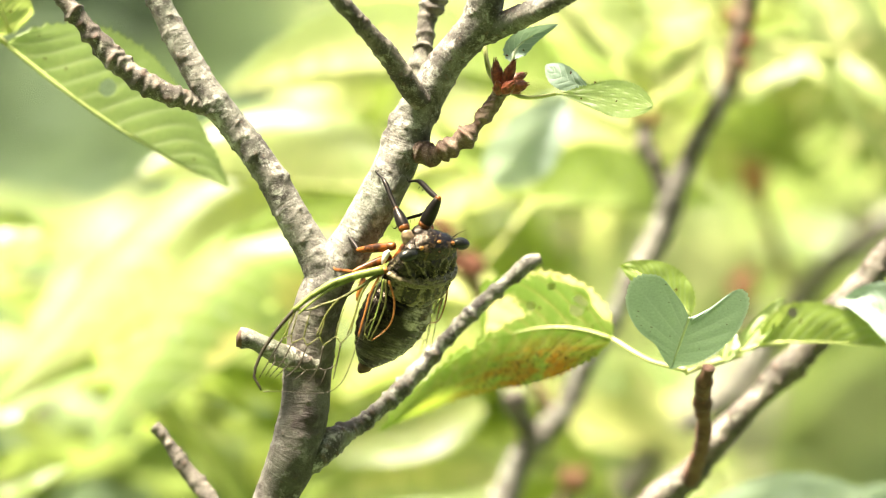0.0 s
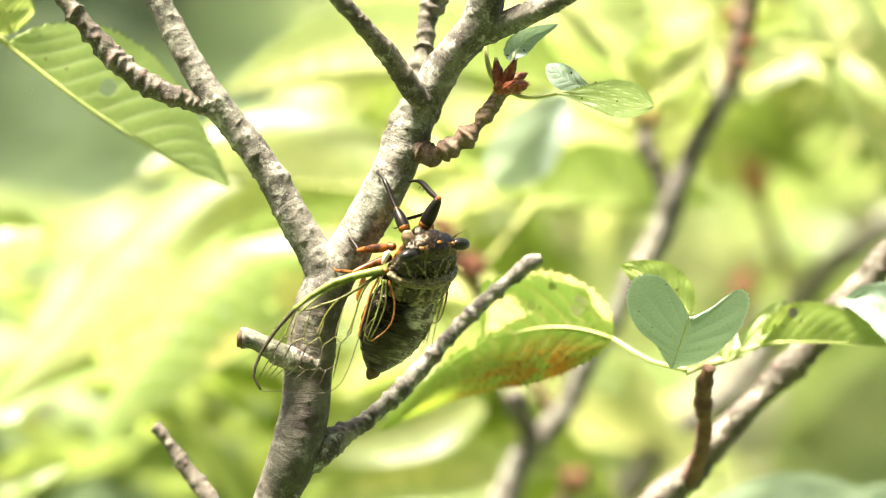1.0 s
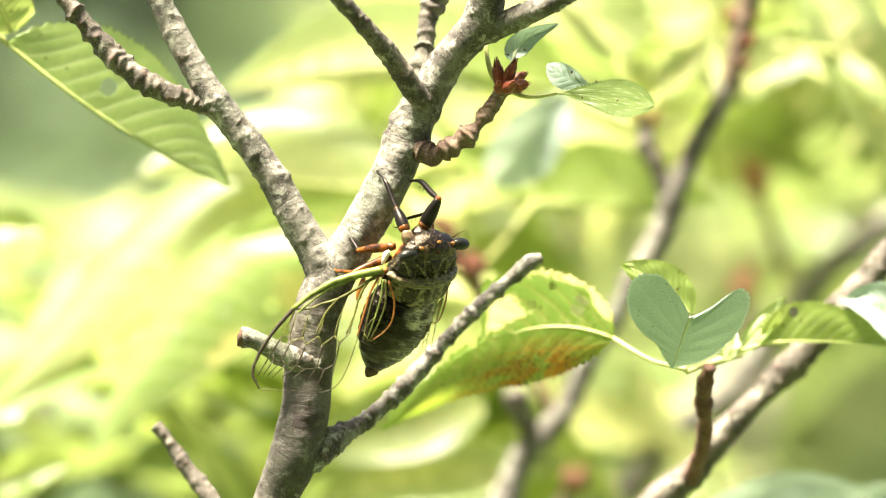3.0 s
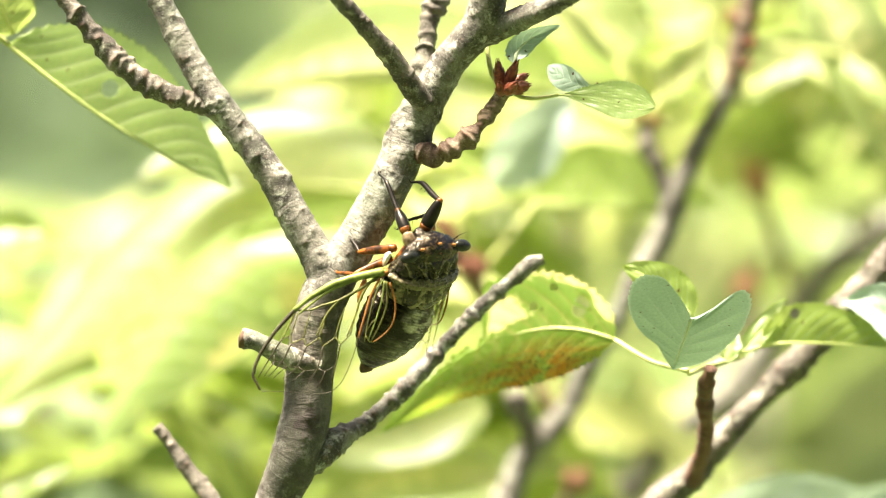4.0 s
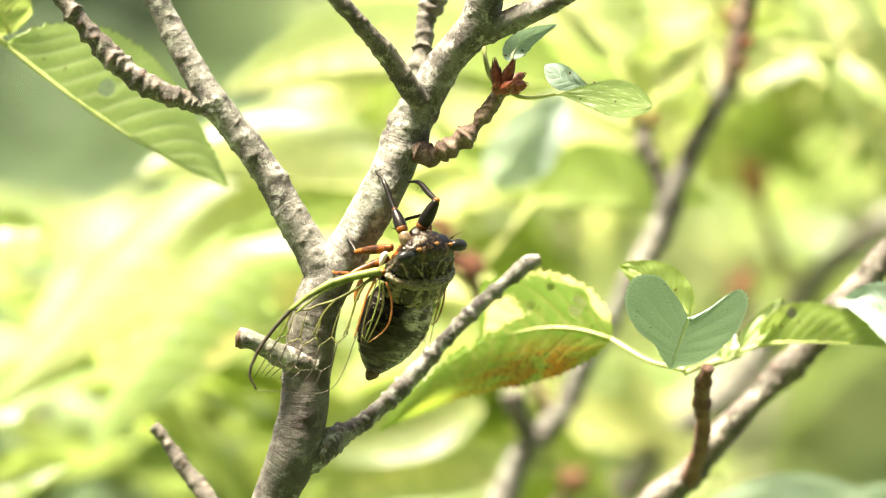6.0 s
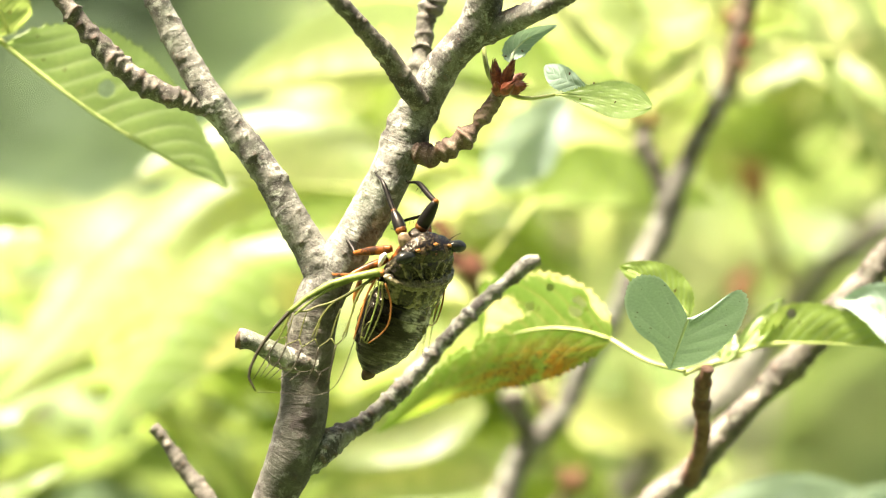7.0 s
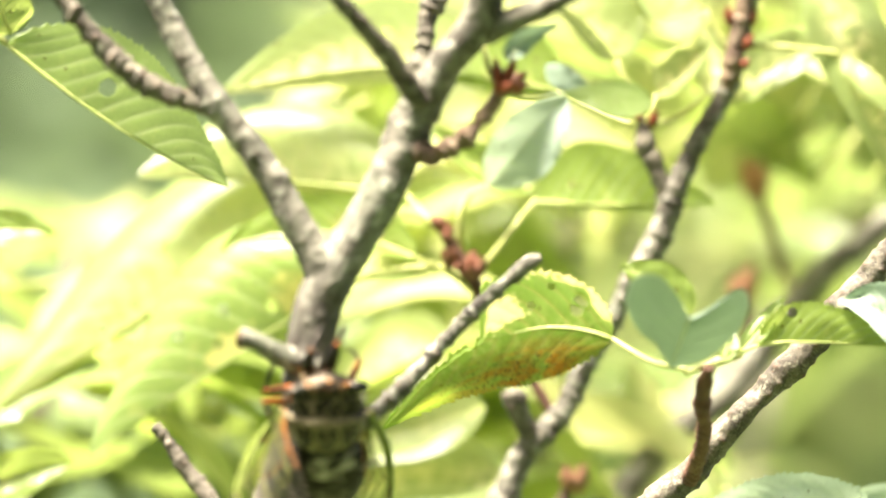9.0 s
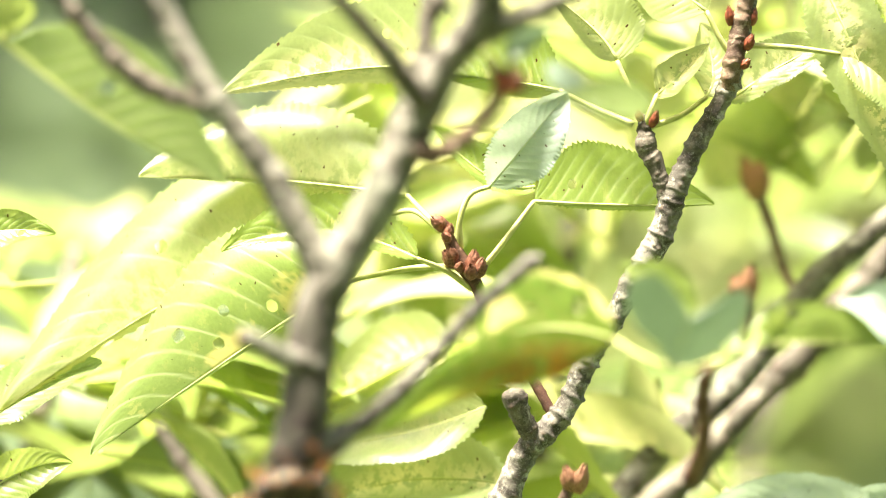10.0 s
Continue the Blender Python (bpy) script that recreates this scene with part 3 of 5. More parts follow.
tube("branch", [(-0.02744, 0, 1.4875, 0.00504), (-0.02898, 0, 1.4931, 0.00518), (-0.03192, 0, 1.4992, 0.00434), (-0.03808, 0, 1.5097, 0.00392), (-0.04312, 0, 1.519, 0.00378), (-0.0504, 0, 1.5288, 0.00364), (-0.05768, 0, 1.5382, 0.0035), (-0.06473, 0.001, 1.5503, 0.00322), (-0.07053, 0.002, 1.5618, 0.00308), (-0.07424, 0.003, 1.5703, 0.00309), (-0.07991, 0.004, 1.5872, 0.00253)],
     BARK, tree, around=72, step=0.0005, shape=knotted(bark_shape(2, 0.09, 0.0019, 0.0005, 0.00016), (((-0.0582, -0.003, 1.5345), 0.0026, 0.0010), ((-0.0390, -0.003, 1.5190), 0.0022, 0.0009), ((-0.0545, -0.003, 1.5375), 0.0020, 0.0007), ((-0.0300, -0.004, 1.4980), 0.0026, 0.0007), ((-0.0475, -0.003, 1.5225), 0.0018, 0.0006))), label="grey side branch")
tube("twig", [(-0.05582, -0.001, 1.5344, 0.00252), (-0.06281, -0.001, 1.5364, 0.00238), (-0.07017, -0.002, 1.5393, 0.00252), (-0.07855, -0.002, 1.5446, 0.00238), (-0.08554, -0.002, 1.5519, 0.00238), (-0.09197, -0.002, 1.5594, 0.00224), (-0.09728, -0.002, 1.5661, 0.0021), (-0.10679, -0.002, 1.577, 0.00168)],
     BARK_TWIG, tree, around=56, step=0.0004, shape=bark_shape(3, 0.42, 0.0019, 0.0008, 0.0007, 0.005), label="knobby brown-grey twig")
tube("branch", [(0.0092, -0.006, 1.5528, 0.00307), (0.01542, -0.01, 1.5554, 0.00319), (0.02156, -0.016, 1.5579, 0.00276), (0.02833, -0.022, 1.5607, 0.00234), (0.03572, -0.028, 1.5652, 0.00219), (0.04705, -0.036, 1.5729, 0.0019)],
     BARK, tree, around=56, step=0.0006, shape=bark_shape(4))
tube("twig", [(-0.00591, 0.006, 1.5388, 0.00211), (-0.00578, 0.009, 1.5453, 0.00254), (-0.00452, 0.011, 1.5517, 0.00226), (-0.00382, 0.012, 1.5574, 0.00226), (-0.0017, 0.013, 1.5635, 0.00269), (0.00014, 0.014, 1.5737, 0.00226)],
     BARK_TWIG, tree, around=56, step=0.0004, shape=bark_shape(5, 0.20, 0.0020, 0.0006, 0.0009, 0.0038), label="ring-scarred grey spur")
tube("twig", [(-0.00502, -0.006, 1.5361, 0.00251), (-0.00862, -0.009, 1.5407, 0.00264), (-0.01302, -0.013, 1.5473, 0.00236), (-0.01918, -0.018, 1.5542, 0.00207), (-0.02572, -0.022, 1.5612, 0.00193), (-0.03479, -0.027, 1.57, 0.00164)],
     BARK_TWIG, tree, around=48, step=0.0005, shape=bark_shape(6, 0.16, 0.0016, 0.0005, 0.0004))
tube("spur", [(-0.00685, -0.002, 1.525, 0.0021), (-0.00279, -0.004, 1.5232, 0.00209), (-0.00056, -0.005, 1.5238, 0.00167), (0.00181, -0.005, 1.525, 0.00195), (0.0039, -0.005, 1.5266, 0.00153), (0.00614, -0.005, 1.528, 0.00195), (0.00865, -0.005, 1.5303, 0.00139), (0.0106, -0.005, 1.5333, 0.00209), (0.01227, -0.005, 1.5356, 0.00125), (0.01394, -0.005, 1.5381, 0.00153), (0.0152, -0.005, 1.5403, 0.00125)],
     BARK_SPUR, tree, around=48, step=0.0003, shape=bark_shape(7, 0.55, 0.0016, 0.0007, 0.0011, 0.0030), label="short reddish fruiting spur")
tube("branch", [(-0.03486, 0, 1.4453, 0.00196), (-0.03138, 0.001, 1.4489, 0.00322), (-0.02807, 0.003, 1.4519, 0.00323), (-0.0242, 0.006, 1.454, 0.00253), (-0.01863, 0.01, 1.4575, 0.00226), (-0.00963, 0.014, 1.4655, 0.00212), (-0.00085, 0.017, 1.4752, 0.00184), (0.00866, 0.018, 1.4852, 0.00199), (0.0172, 0.019, 1.4928, 0.00171), (0.02189, 0.019, 1.4965, 0.00171), (0.02473, 0.019, 1.4976, 0.00099)],
     BARK, tree, around=48, step=0.0005, shape=bark_shape(8, 0.30, 0.0016, 0.0007, 0.0006, 0.005), label="thin grey bare branch")
stub = tube("stub", [(-0.03129, -0.003, 1.4711, 0.00307), (-0.0389, -0.005, 1.4734, 0.00307), (-0.04236, -0.006, 1.4753, 0.00265), (-0.04622, -0.007, 1.4773, 0.00223), (-0.04845, -0.007, 1.478, 0.00251), (-0.05012, -0.007, 1.4783, 0.00237)],
            BARK, tree, around=48, step=0.0004, shape=bark_shape(9, 0.08), cap=False, label="broken grey branch stub")
tube("cut_end", [(-0.04901, -0.007, 1.478, 0.00237), (-0.05026, -0.007, 1.4783, 0.00244), (-0.05061, -0.007, 1.4784, 0.00195), (-0.05068, -0.007, 1.4784, 0.0007)], CUT, stub, around=24, step=0.0003, label="brown cut wood")
tube("twig", [(-0.0441, 0.004, 1.4229, 0.00239), (-0.05153, 0.014, 1.4286, 0.00226), (-0.05888, 0.02, 1.4376, 0.00199), (-0.06325, 0.022, 1.4429, 0.00185), (-0.06758, 0.023, 1.4488, 0.00157), (-0.07048, 0.024, 1.4528, 0.00143), (-0.07277, 0.024, 1.4552, 0.00157)],
     BARK_TWIG, tree, around=40, step=0.0005, shape=bark_shape(10, 0.28, 0.0015, 0.0006, 0.0005, 0.004))

# limbs behind, joining the trunk below
tube("branch", [(-0.10, 0.04, 0.95, 0.009), (-0.05462, 0.09, 1.2811, 0.0045), (-0.02225, 0.13, 1.3673, 0.00386), (-0.00376, 0.15, 1.4014, 0.00376), (0.00883, 0.158, 1.4174, 0.00378), (0.01721, 0.16, 1.4307, 0.00379), (0.02336, 0.16, 1.4433, 0.00363), (0.02857, 0.16, 1.4489, 0.00347), (0.03489, 0.16, 1.4567, 0.00331), (0.04041, 0.16, 1.4686, 0.003), (0.04799, 0.16, 1.4812, 0.00316), (0.05651, 0.16, 1.4967, 0.00331), (0.06125, 0.16, 1.5049, 0.00347), (0.06504, 0.16, 1.5167, 0.00331),
                (0.06803, 0.16, 1.5231, 0.00316), (0.07167, 0.16, 1.5309, 0.00284), (0.07672, 0.16, 1.5396, 0.00268), (0.08019, 0.16, 1.5467, 0.00284), (0.08224, 0.16, 1.5546, 0.00237), (0.08429, 0.16, 1.5641, 0.00221), (0.08698, 0.16, 1.5759, 0.00205)],
     BARK, tree, around=56, step=0.0005, shape=bark_shape(11, 0.20, 0.0015, 0.0006, 0.0007, 0.0045), label="grey back branch with warty bark")
tube("twig", [(0.06346, 0.16, 1.5112, 0.00205), (0.06125, 0.16, 1.5183, 0.00237), (0.05935, 0.16, 1.5238, 0.00253), (0.05698, 0.16, 1.5278, 0.00237), (0.05635, 0.16, 1.5325, 0.00205), (0.05604, 0.16, 1.5373, 0.00142)],
     BARK_TWIG, tree, around=40, step=0.0004, shape=bark_shape(12, 0.2, 0.0014, 0.0005, 0.0006, 0.003))
tube("stub", [(0.02541, 0.16, 1.4433, 0.00237), (0.02396, 0.158, 1.4489, 0.00284), (0.02172, 0.156, 1.4537, 0.00268), (0.0195, 0.155, 1.4593, 0.00315), (0.01903, 0.155, 1.4608, 0.00204)],
     BARK_TWIG, tree, around=40, step=0.0004, shape=bark_shape(13, 0.18, 0.0014, 0.0006))
tube("twig", [(0.03173, 0.16, 1.452, 0.00142), (0.02308, 0.162, 1.467, 0.00158), (0.01358, 0.161, 1.4812, 0.00174), (0.00931, 0.16, 1.4899, 0.00205), (0.00537, 0.16, 1.4962, 0.00237), (0.00253, 0.16, 1.501, 0.00189), (0.00063, 0.16, 1.5057, 0.00142)],
     BARK_RED, tree, around=32, step=0.0005, shape=bark_shape(14, 0.12), label="reddish budding twig")
tube("branch", [(-0.09, 0.03, 1.05, 0.010), (-0.04071, 0.03, 1.3195, 0.00573), (0.0067, 0.05, 1.3822, 0.00641), (0.02994, 0.048, 1.41, 0.00523), (0.0468, 0.052, 1.4265, 0.00437), (0.05856, 0.054, 1.4374, 0.0038), (0.06586, 0.054, 1.4439, 0.00365), (0.07243, 0.054, 1.4523, 0.00365), (0.07798, 0.054, 1.4585, 0.00365), (0.08484, 0.054, 1.4644, 0.0035), (0.09433, 0.054, 1.4742, 0.00365), (0.10455, 0.054, 1.4863, 0.0038), (0.11113, 0.054, 1.4943, 0.00365), (0.12062, 0.054, 1.5045, 0.0035), (0.13376, 0.054, 1.5191, 0.00292)],
     BARK_TWIG, tree, around=56, step=0.0006, shape=bark_shape(15, 0.30, 0.0018, 0.0008), label="grey crooked branch")
tube("twig", [(0.06376, 0.05, 1.4405, 0.00218), (0.06577, 0.038, 1.4482, 0.00188), (0.06637, 0.03, 1.455, 0.00172), (0.06539, 0.022, 1.4624, 0.00171), (0.06579, 0.016, 1.4672, 0.00156), (0.06682, 0.014, 1.4704, 0.00142)],
     BARK_RED, tree, around=36, step=0.0005, shape=bark_shape(16, 0.30, 0.0014, 0.0004, 0.0006, 0.003), label="reddish leafy spur")
tube("branch", [(-0.08, 0.08, 0.95, 0.012), (-0.04138, 0.15, 1.3027, 0.00533), (0.01922, 0.23, 1.3875, 0.00497), (0.05003, 0.26, 1.4216, 0.00473), (0.06737, 0.27, 1.4415, 0.00476), (0.08637, 0.275, 1.4575, 0.00461), (0.10377, 0.28, 1.4796, 0.00428), (0.11576, 0.28, 1.4933, 0.00411), (0.12775, 0.28, 1.5027, 0.0036), (0.14145, 0.28, 1.5139, 0.00342)],
     BARK, tree, around=32, step=0.001, shape=bark_shape(17))
tube("twig", [(0.10962, 0.29, 1.4829, 0.00138), (0.10478, 0.3, 1.4932, 0.00156), (0.102, 0.3, 1.5028, 0.00156), (0.09905, 0.3, 1.5114, 0.00173), (0.09645, 0.3, 1.5184, 0.00156)], BARK_SPUR, tree, around=24, step=0.001, shape=bark_shape(18))
tube("twig", [(0.0935, 0.28, 1.4625, 0.00137), (0.09264, 0.28, 1.4745, 0.00154), (0.09213, 0.28, 1.4865, 0.00154)], BARK_SPUR, tree, around=24, step=0.001, shape=bark_shape(19))
tube("twig", [(-0.094, 0.14, 1.3663, 0.00249), (-0.10955, 0.16, 1.4181, 0.00221), (-0.11744, 0.16, 1.4291, 0.00205), (-0.12297, 0.16, 1.4346, 0.00221), (-0.13165, 0.16, 1.4433, 0.00189)], BARK, tree, around=32, step=0.0007, shape=bark_shape(20))
tube("twig", [(0.0324, 0.19, 1.4252, 0.00161), (0.03482, 0.19, 1.4292, 0.00177), (0.03708, 0.19, 1.4341, 0.00145)], BARK_SPUR, tree, around=24, step=0.001)


tube("twig", [(0.0795, 0.159, 1.5446, 0.00252), (0.08086, 0.158, 1.5509, 0.00268), (0.08213, 0.158, 1.5569, 0.00252), (0.08354, 0.158, 1.5648, 0.00236), (0.08607, 0.158, 1.5758, 0.00221)], BARK_SPUR, tree, around=40, step=0.0004, shape=bark_shape(21, 0.16, 0.0016, 0.0005, 0.0006, 0.003), label="reddish young shoot")

# thin limbs that carry the crown behind
for way in (((-0.10, 0.06, 0.75), (-0.12, 0.22, 1.20), (-0.13, 0.34, 1.42), (-0.12, 0.40, 1.50)), ((-0.09, 0.08, 0.85), (0.0, 0.30, 1.25), (0.03, 0.42, 1.42), (0.05, 0.48, 1.55)),
            ((-0.09, 0.06, 0.80), (0.05, 0.45, 1.20), (0.12, 0.75, 1.40), (0.15, 1.0, 1.50))):
    tube("branch", [(*q, 0.007 - 0.0015 * k) for k, q in enumerate(way)], BARK_TWIG, tree, around=16, step=0.004)

# ---- buds ----
def bud(base, way, length, wide, parent, material=BUD, seed=0):
    """A pointed winter bud wrapped in overlapping scales."""
    rng = random.Random(seed)
    way = Vector(way).normalized()
    turn = way.to_track_quat("Z", "Y").to_matrix()
    verts, faces = [], []
    for layer in range(4):
        for k in range(4):
            a0 = (k + 0.5 * (layer % 2)) * math.pi / 2 + rng.uniform(-0.2, 0.2)
            low, high = layer * 0.2, 0.55 + layer * 0.155
            start = len(verts)
            for i in range(6):
                f = i / 5
                z = low + (high - low) * f
                body = math.sin(math.pi * min(0.97, 0.16 + z * 0.82)) ** 0.8
                span = 0.95 * (1 - f ** 2.2)
                for j in range(5):
                    a = a0 + (j / 2 - 1) * span
                    r = wide * (body * (1 - 0.09 * layer) + 0.10 * (1 - abs(j / 2 - 1)) + 0.04 * f)
                    verts.append(Vector(base) + turn @ Vector((r * math.cos(a), r * math.sin(a), z * length)))
            faces += [(start + i * 5 + j, start + i * 5 + j + 1, start + i * 5 + j + 6, start + i * 5 + j + 5) for i in range(5) for j in range(4)]
    return link_mesh("bud", verts, faces, material, parent)


for k, (b, way, l, w) in enumerate((
        ((0.01394, -0.005, 1.5395), (-0.12, -0.1, 1), 0.0078, 0.0015), ((0.01519, -0.006, 1.5403), (0.38, -0.2, 0.9), 0.0074, 0.0014), ((0.01615, -0.007, 1.5395), (0.95, -0.3, 0.22), 0.0056, 0.0017),
        ((0.01502, -0.008, 1.5388), (0.5, -0.6, 0.4), 0.0050, 0.0015), ((0.01663, -0.002, 1.541), (0.8, 0.2, 0.5), 0.0052, 0.0013), ((0.01392, -0.007, 1.5383), (-0.1, -0.7, 0.7), 0.0044, 0.0013))):
    bud(b, way, l, w, tree, BUD, 20 + k)
for k, (b, way, l, w) in enumerate((
        ((0.00063, 0.16, 1.5052), (-0.55, -0.3, 0.8), 0.0055, 0.0019), ((0.00032, 0.158, 1.5062), (-0.75, -0.3, 0.55), 0.005, 0.0019), ((0.00174, 0.16, 1.5041), (-0.25, -0.5, 0.8), 0.0045, 0.0018),
        ((0.00347, 0.158, 1.4954), (-0.6, -0.4, 0.75), 0.006, 0.0021), ((0.00284, 0.157, 1.4967), (-0.2, -0.5, 0.9), 0.005, 0.0019), ((0.0082, 0.158, 1.4935), (0.1, -0.3, 1), 0.0068, 0.0022),
        ((0.00929, 0.157, 1.4923), (0.35, -0.4, 0.9), 0.0062, 0.0021), ((0.00787, 0.156, 1.492), (-0.05, -0.7, 0.8), 0.0052, 0.002), ((0.00189, 0.156, 1.5025), (-0.6, -0.6, 0.5), 0.0036, 0.0014), ((0.00126, 0.157, 1.5036), (0.3, -0.5, 0.8), 0.0036, 0.0014), ((0.00441, 0.156, 1.4942), (0.2, -0.8, 0.5), 0.0036, 0.0015))):
    bud(b, way, l, w, tree, BUD_FAR, 40 + k)
for k, (b, way, l, w) in enumerate((
        ((0.05805, 0.159, 1.5341), (0.35, -0.3, 0.9), 0.0052, 0.0014), ((0.05521, 0.159, 1.5358), (-0.3, -0.3, 0.9), 0.0036, 0.0012), ((0.08039, 0.158, 1.5624), (-0.15, -0.2, 1), 0.0056, 0.0014), ((0.08443, 0.157, 1.5556), (0.45, -0.3, 1), 0.0050, 0.0015),
        ((0.08575, 0.158, 1.5624), (0.3, 0, 1), 0.0052, 0.0014), ((0.0832, 0.157, 1.5506), (0.6, -0.3, 0.6), 0.0036, 0.0013), ((0.0968, 0.3, 1.5158), (-0.35, -0.2, 0.9), 0.014, 0.0034), ((0.09784, 0.3, 1.5167), (-0.1, -0.4, 0.9), 0.012, 0.003),
        ((0.09213, 0.28, 1.4848), (0.1, -0.2, 1), 0.011, 0.0032), ((0.09144, 0.28, 1.4839), (-0.4, -0.2, 0.9), 0.009, 0.003), ((0.03675, 0.19, 1.4308), (-0.25, -0.2, 1), 0.008, 0.0024), ((0.03804, 0.19, 1.4305), (0.3, -0.2, 1), 0.009, 0.0024))):
    bud(b, way, l, w, tree, BUD if k < 6 else BUD_SUNLIT, 60 + k)

# ---- leaves that can be told apart ----
FRONT, UP = (0, -1, 0.25), (0, -0.5, 1)
leaf(((-0.11032, 0.026, 1.5519), (-0.083, 0.03, 1.5314), (-0.0545, 0.034, 1.5155)), (0.2, -1, 0.3), (0.0205, 0.007), (8, -100), LEAF_MID, tree, [(-0.12004, 0.02, 1.5599)], label="serrated green leaf with a gnawed hole",
     holes=((-0.36, 0.40, 0.0021),), gnaw=0.2, seed=1)
leaf(((-0.10952, 0.03, 1.5546), (-0.11221, 0.028, 1.5617), (-0.11632, 0.026, 1.5716)), FRONT, (0.008, 0.008), (15, 15), LEAF_GREEN, tree, seed=2)
leaf(((-0.02585, 0.158, 1.491), (-0.0543, 0.16, 1.473), (-0.09822, 0.156, 1.4425)), (-0.05, -0.98, 0.10), (0.004, 0.034), (-70, 6), LEAF_MID, tree, [(0.00852, 0.16, 1.4951), (-0.00694, 0.158, 1.4948), (-0.01955, 0.158, 1.4926)],
     label="sunlit leaf with round shot holes", holes=((0.52, 0.66, 0.0016), (0.18, 0.57, 0.0013), (0.38, 0.50, 0.0013), (0.16, 0.36, 0.0014)), gnaw=0.5, cream=((0.16, 0.25, 0.2, 0.09), (0.08, 0.55, 0.12, 0.09)), seed=3, quilt=0.00008, curl=28)
leaf(((-0.01465, 0.172, 1.51), (-0.06378, 0.178, 1.4928), (-0.12481, 0.172, 1.454)), (-0.2, -0.93, 0.3), (0.004, 0.040), (-60, 8), LEAF_SUN, tree, [(-0.00063, 0.16, 1.5049), (-0.00776, 0.165, 1.5105)], label="bright sunlit leaf with shot holes",
     holes=((0.45, 0.58, 0.0015), (0.55, 0.32, 0.0016), (0.15, 0.76, 0.0013)), gnaw=0.3, seed=4, quilt=0.00008, curl=28)
leaf(((-0.01016, 0.168, 1.5152), (-0.05013, 0.176, 1.5196), (-0.08604, 0.176, 1.5203)), (0.1, -0.95, 0.2), (0.003, 0.025), (-65, 10), LEAF_SUN, tree, [(-0.00095, 0.16, 1.5055), (-0.00617, 0.164, 1.5109)], gnaw=0.4, seed=5, quilt=0.00008, curl=26)
leaf(((-0.00722, 0.152, 1.4973), (-0.03526, 0.156, 1.5052), (-0.06162, 0.154, 1.4992)), (0, -0.9, 0.5), (0.006, 0.0105), (25, 20), LEAF_GREEN, tree, [(0.00805, 0.16, 1.4888), (0.00095, 0.157, 1.4939)], gnaw=0.8, seed=6)
leaf(((0.00855, 0.165, 1.5496), (-0.02289, 0.17, 1.551), (-0.0624, 0.172, 1.5439)), (0, -0.85, 0.5), (0.006, 0.020), (-60, 12), LEAF_SUN, tree, holes=((0.35, 0.25, 0.0017), (0.5, 0.4, 0.0013)), gnaw=0.8, seed=7)
leaf(((0.03266, 0.166, 1.5445), (0.01678, 0.164, 1.5473), (-0.0038, 0.166, 1.5496)), (0, -0.9, 0.4), (0.006, 0.0165), (-60, 8), LEAF_GREEN, tree, [(0.05304, 0.16, 1.5349), (0.04211, 0.164, 1.5397)], gnaw=0.4, seed=8)
leaf(((0.01324, 0.158, 1.5175), (0.02213, 0.152, 1.5281), (0.03463, 0.156, 1.5436)), (0.2, -0.97, -0.1), (0.0095, 0.0098), (14, 10), LEAF_PALE, tree, [(0.00489, 0.16, 1.5002), (0.00473, 0.158, 1.508), (0.00757, 0.158, 1.5151)], rib=RIB_PALE, rib_side=1, rib_size=0.0003, gnaw=0.3, seed=9, blunt=0.3, label="pale bluish leaf seen from below")
leaf(((0.026, 0.166, 1.5176), (0.01282, 0.164, 1.5204), (-0.00301, 0.166, 1.5347)), (0.1, -0.9, 0.4), (0.004, 0.0085), (20, 10), LEAF_GREEN, tree, gnaw=0.3, seed=36)
leaf(((0.02557, 0.16, 1.5134), (0.04923, 0.164, 1.5125), (0.07636, 0.168, 1.5125)), (0, -0.85, 0.5), (0.0185, 0.002), (10, -65), LEAF_GREEN, tree, [(0.01073, 0.16, 1.4942), (0.01671, 0.158, 1.5017)], holes=((-0.35, 0.24, 0.0012),), gnaw=0.2, seed=10)
leaf(((0.04862, 0.16, 1.5526), (0.04205, 0.162, 1.5618), (0.0279, 0.166, 1.5731)), (0.2, -0.9, 0.3), (0.006, 0.0135), (-50, 10), LEAF_SUN, tree, [(0.05556, 0.16, 1.5357), (0.05221, 0.159, 1.5443)], gnaw=0.5, seed=11)
leaf(((0.05983, 0.16, 1.5431), (0.06636, 0.158, 1.549), (0.07435, 0.16, 1.5573)), (-0.3, -0.8, 0.5), (0.0058, 0.008), (30, 25), LEAF_SUN, tree, [(0.05694, 0.159, 1.5349), (0.05801, 0.158, 1.5388)], gnaw=1.0, seed=12)
leaf(((0.07366, 0.162, 1.5425), (0.07588, 0.168, 1.551), (0.07259, 0.172, 1.5638)), (0.2, -0.9, 0.3), (0.008, 0.008), (15, 20), LEAF_SUN, tree, [(0.05805, 0.159, 1.5342), (0.06646, 0.16, 1.5373)], seed=13)
leaf(((0.07346, 0.158, 1.5664), (0.06251, 0.16, 1.5736), (0.0483, 0.16, 1.5791)), FRONT, (0.012, 0.012), (15, 15), LEAF_SUN, tree, [(0.08171, 0.159, 1.5522), (0.0774, 0.158, 1.5585)], seed=14)
leaf(((0.08055, 0.172, 1.5415), (0.0962, 0.168, 1.5522), (0.11144, 0.17, 1.559)), (0.1, -0.8, 0.6), (0.0085, 0.006), (20, 10), LEAF_SUN, tree, [(0.08224, 0.16, 1.5507)], gnaw=0.9, seed=15)
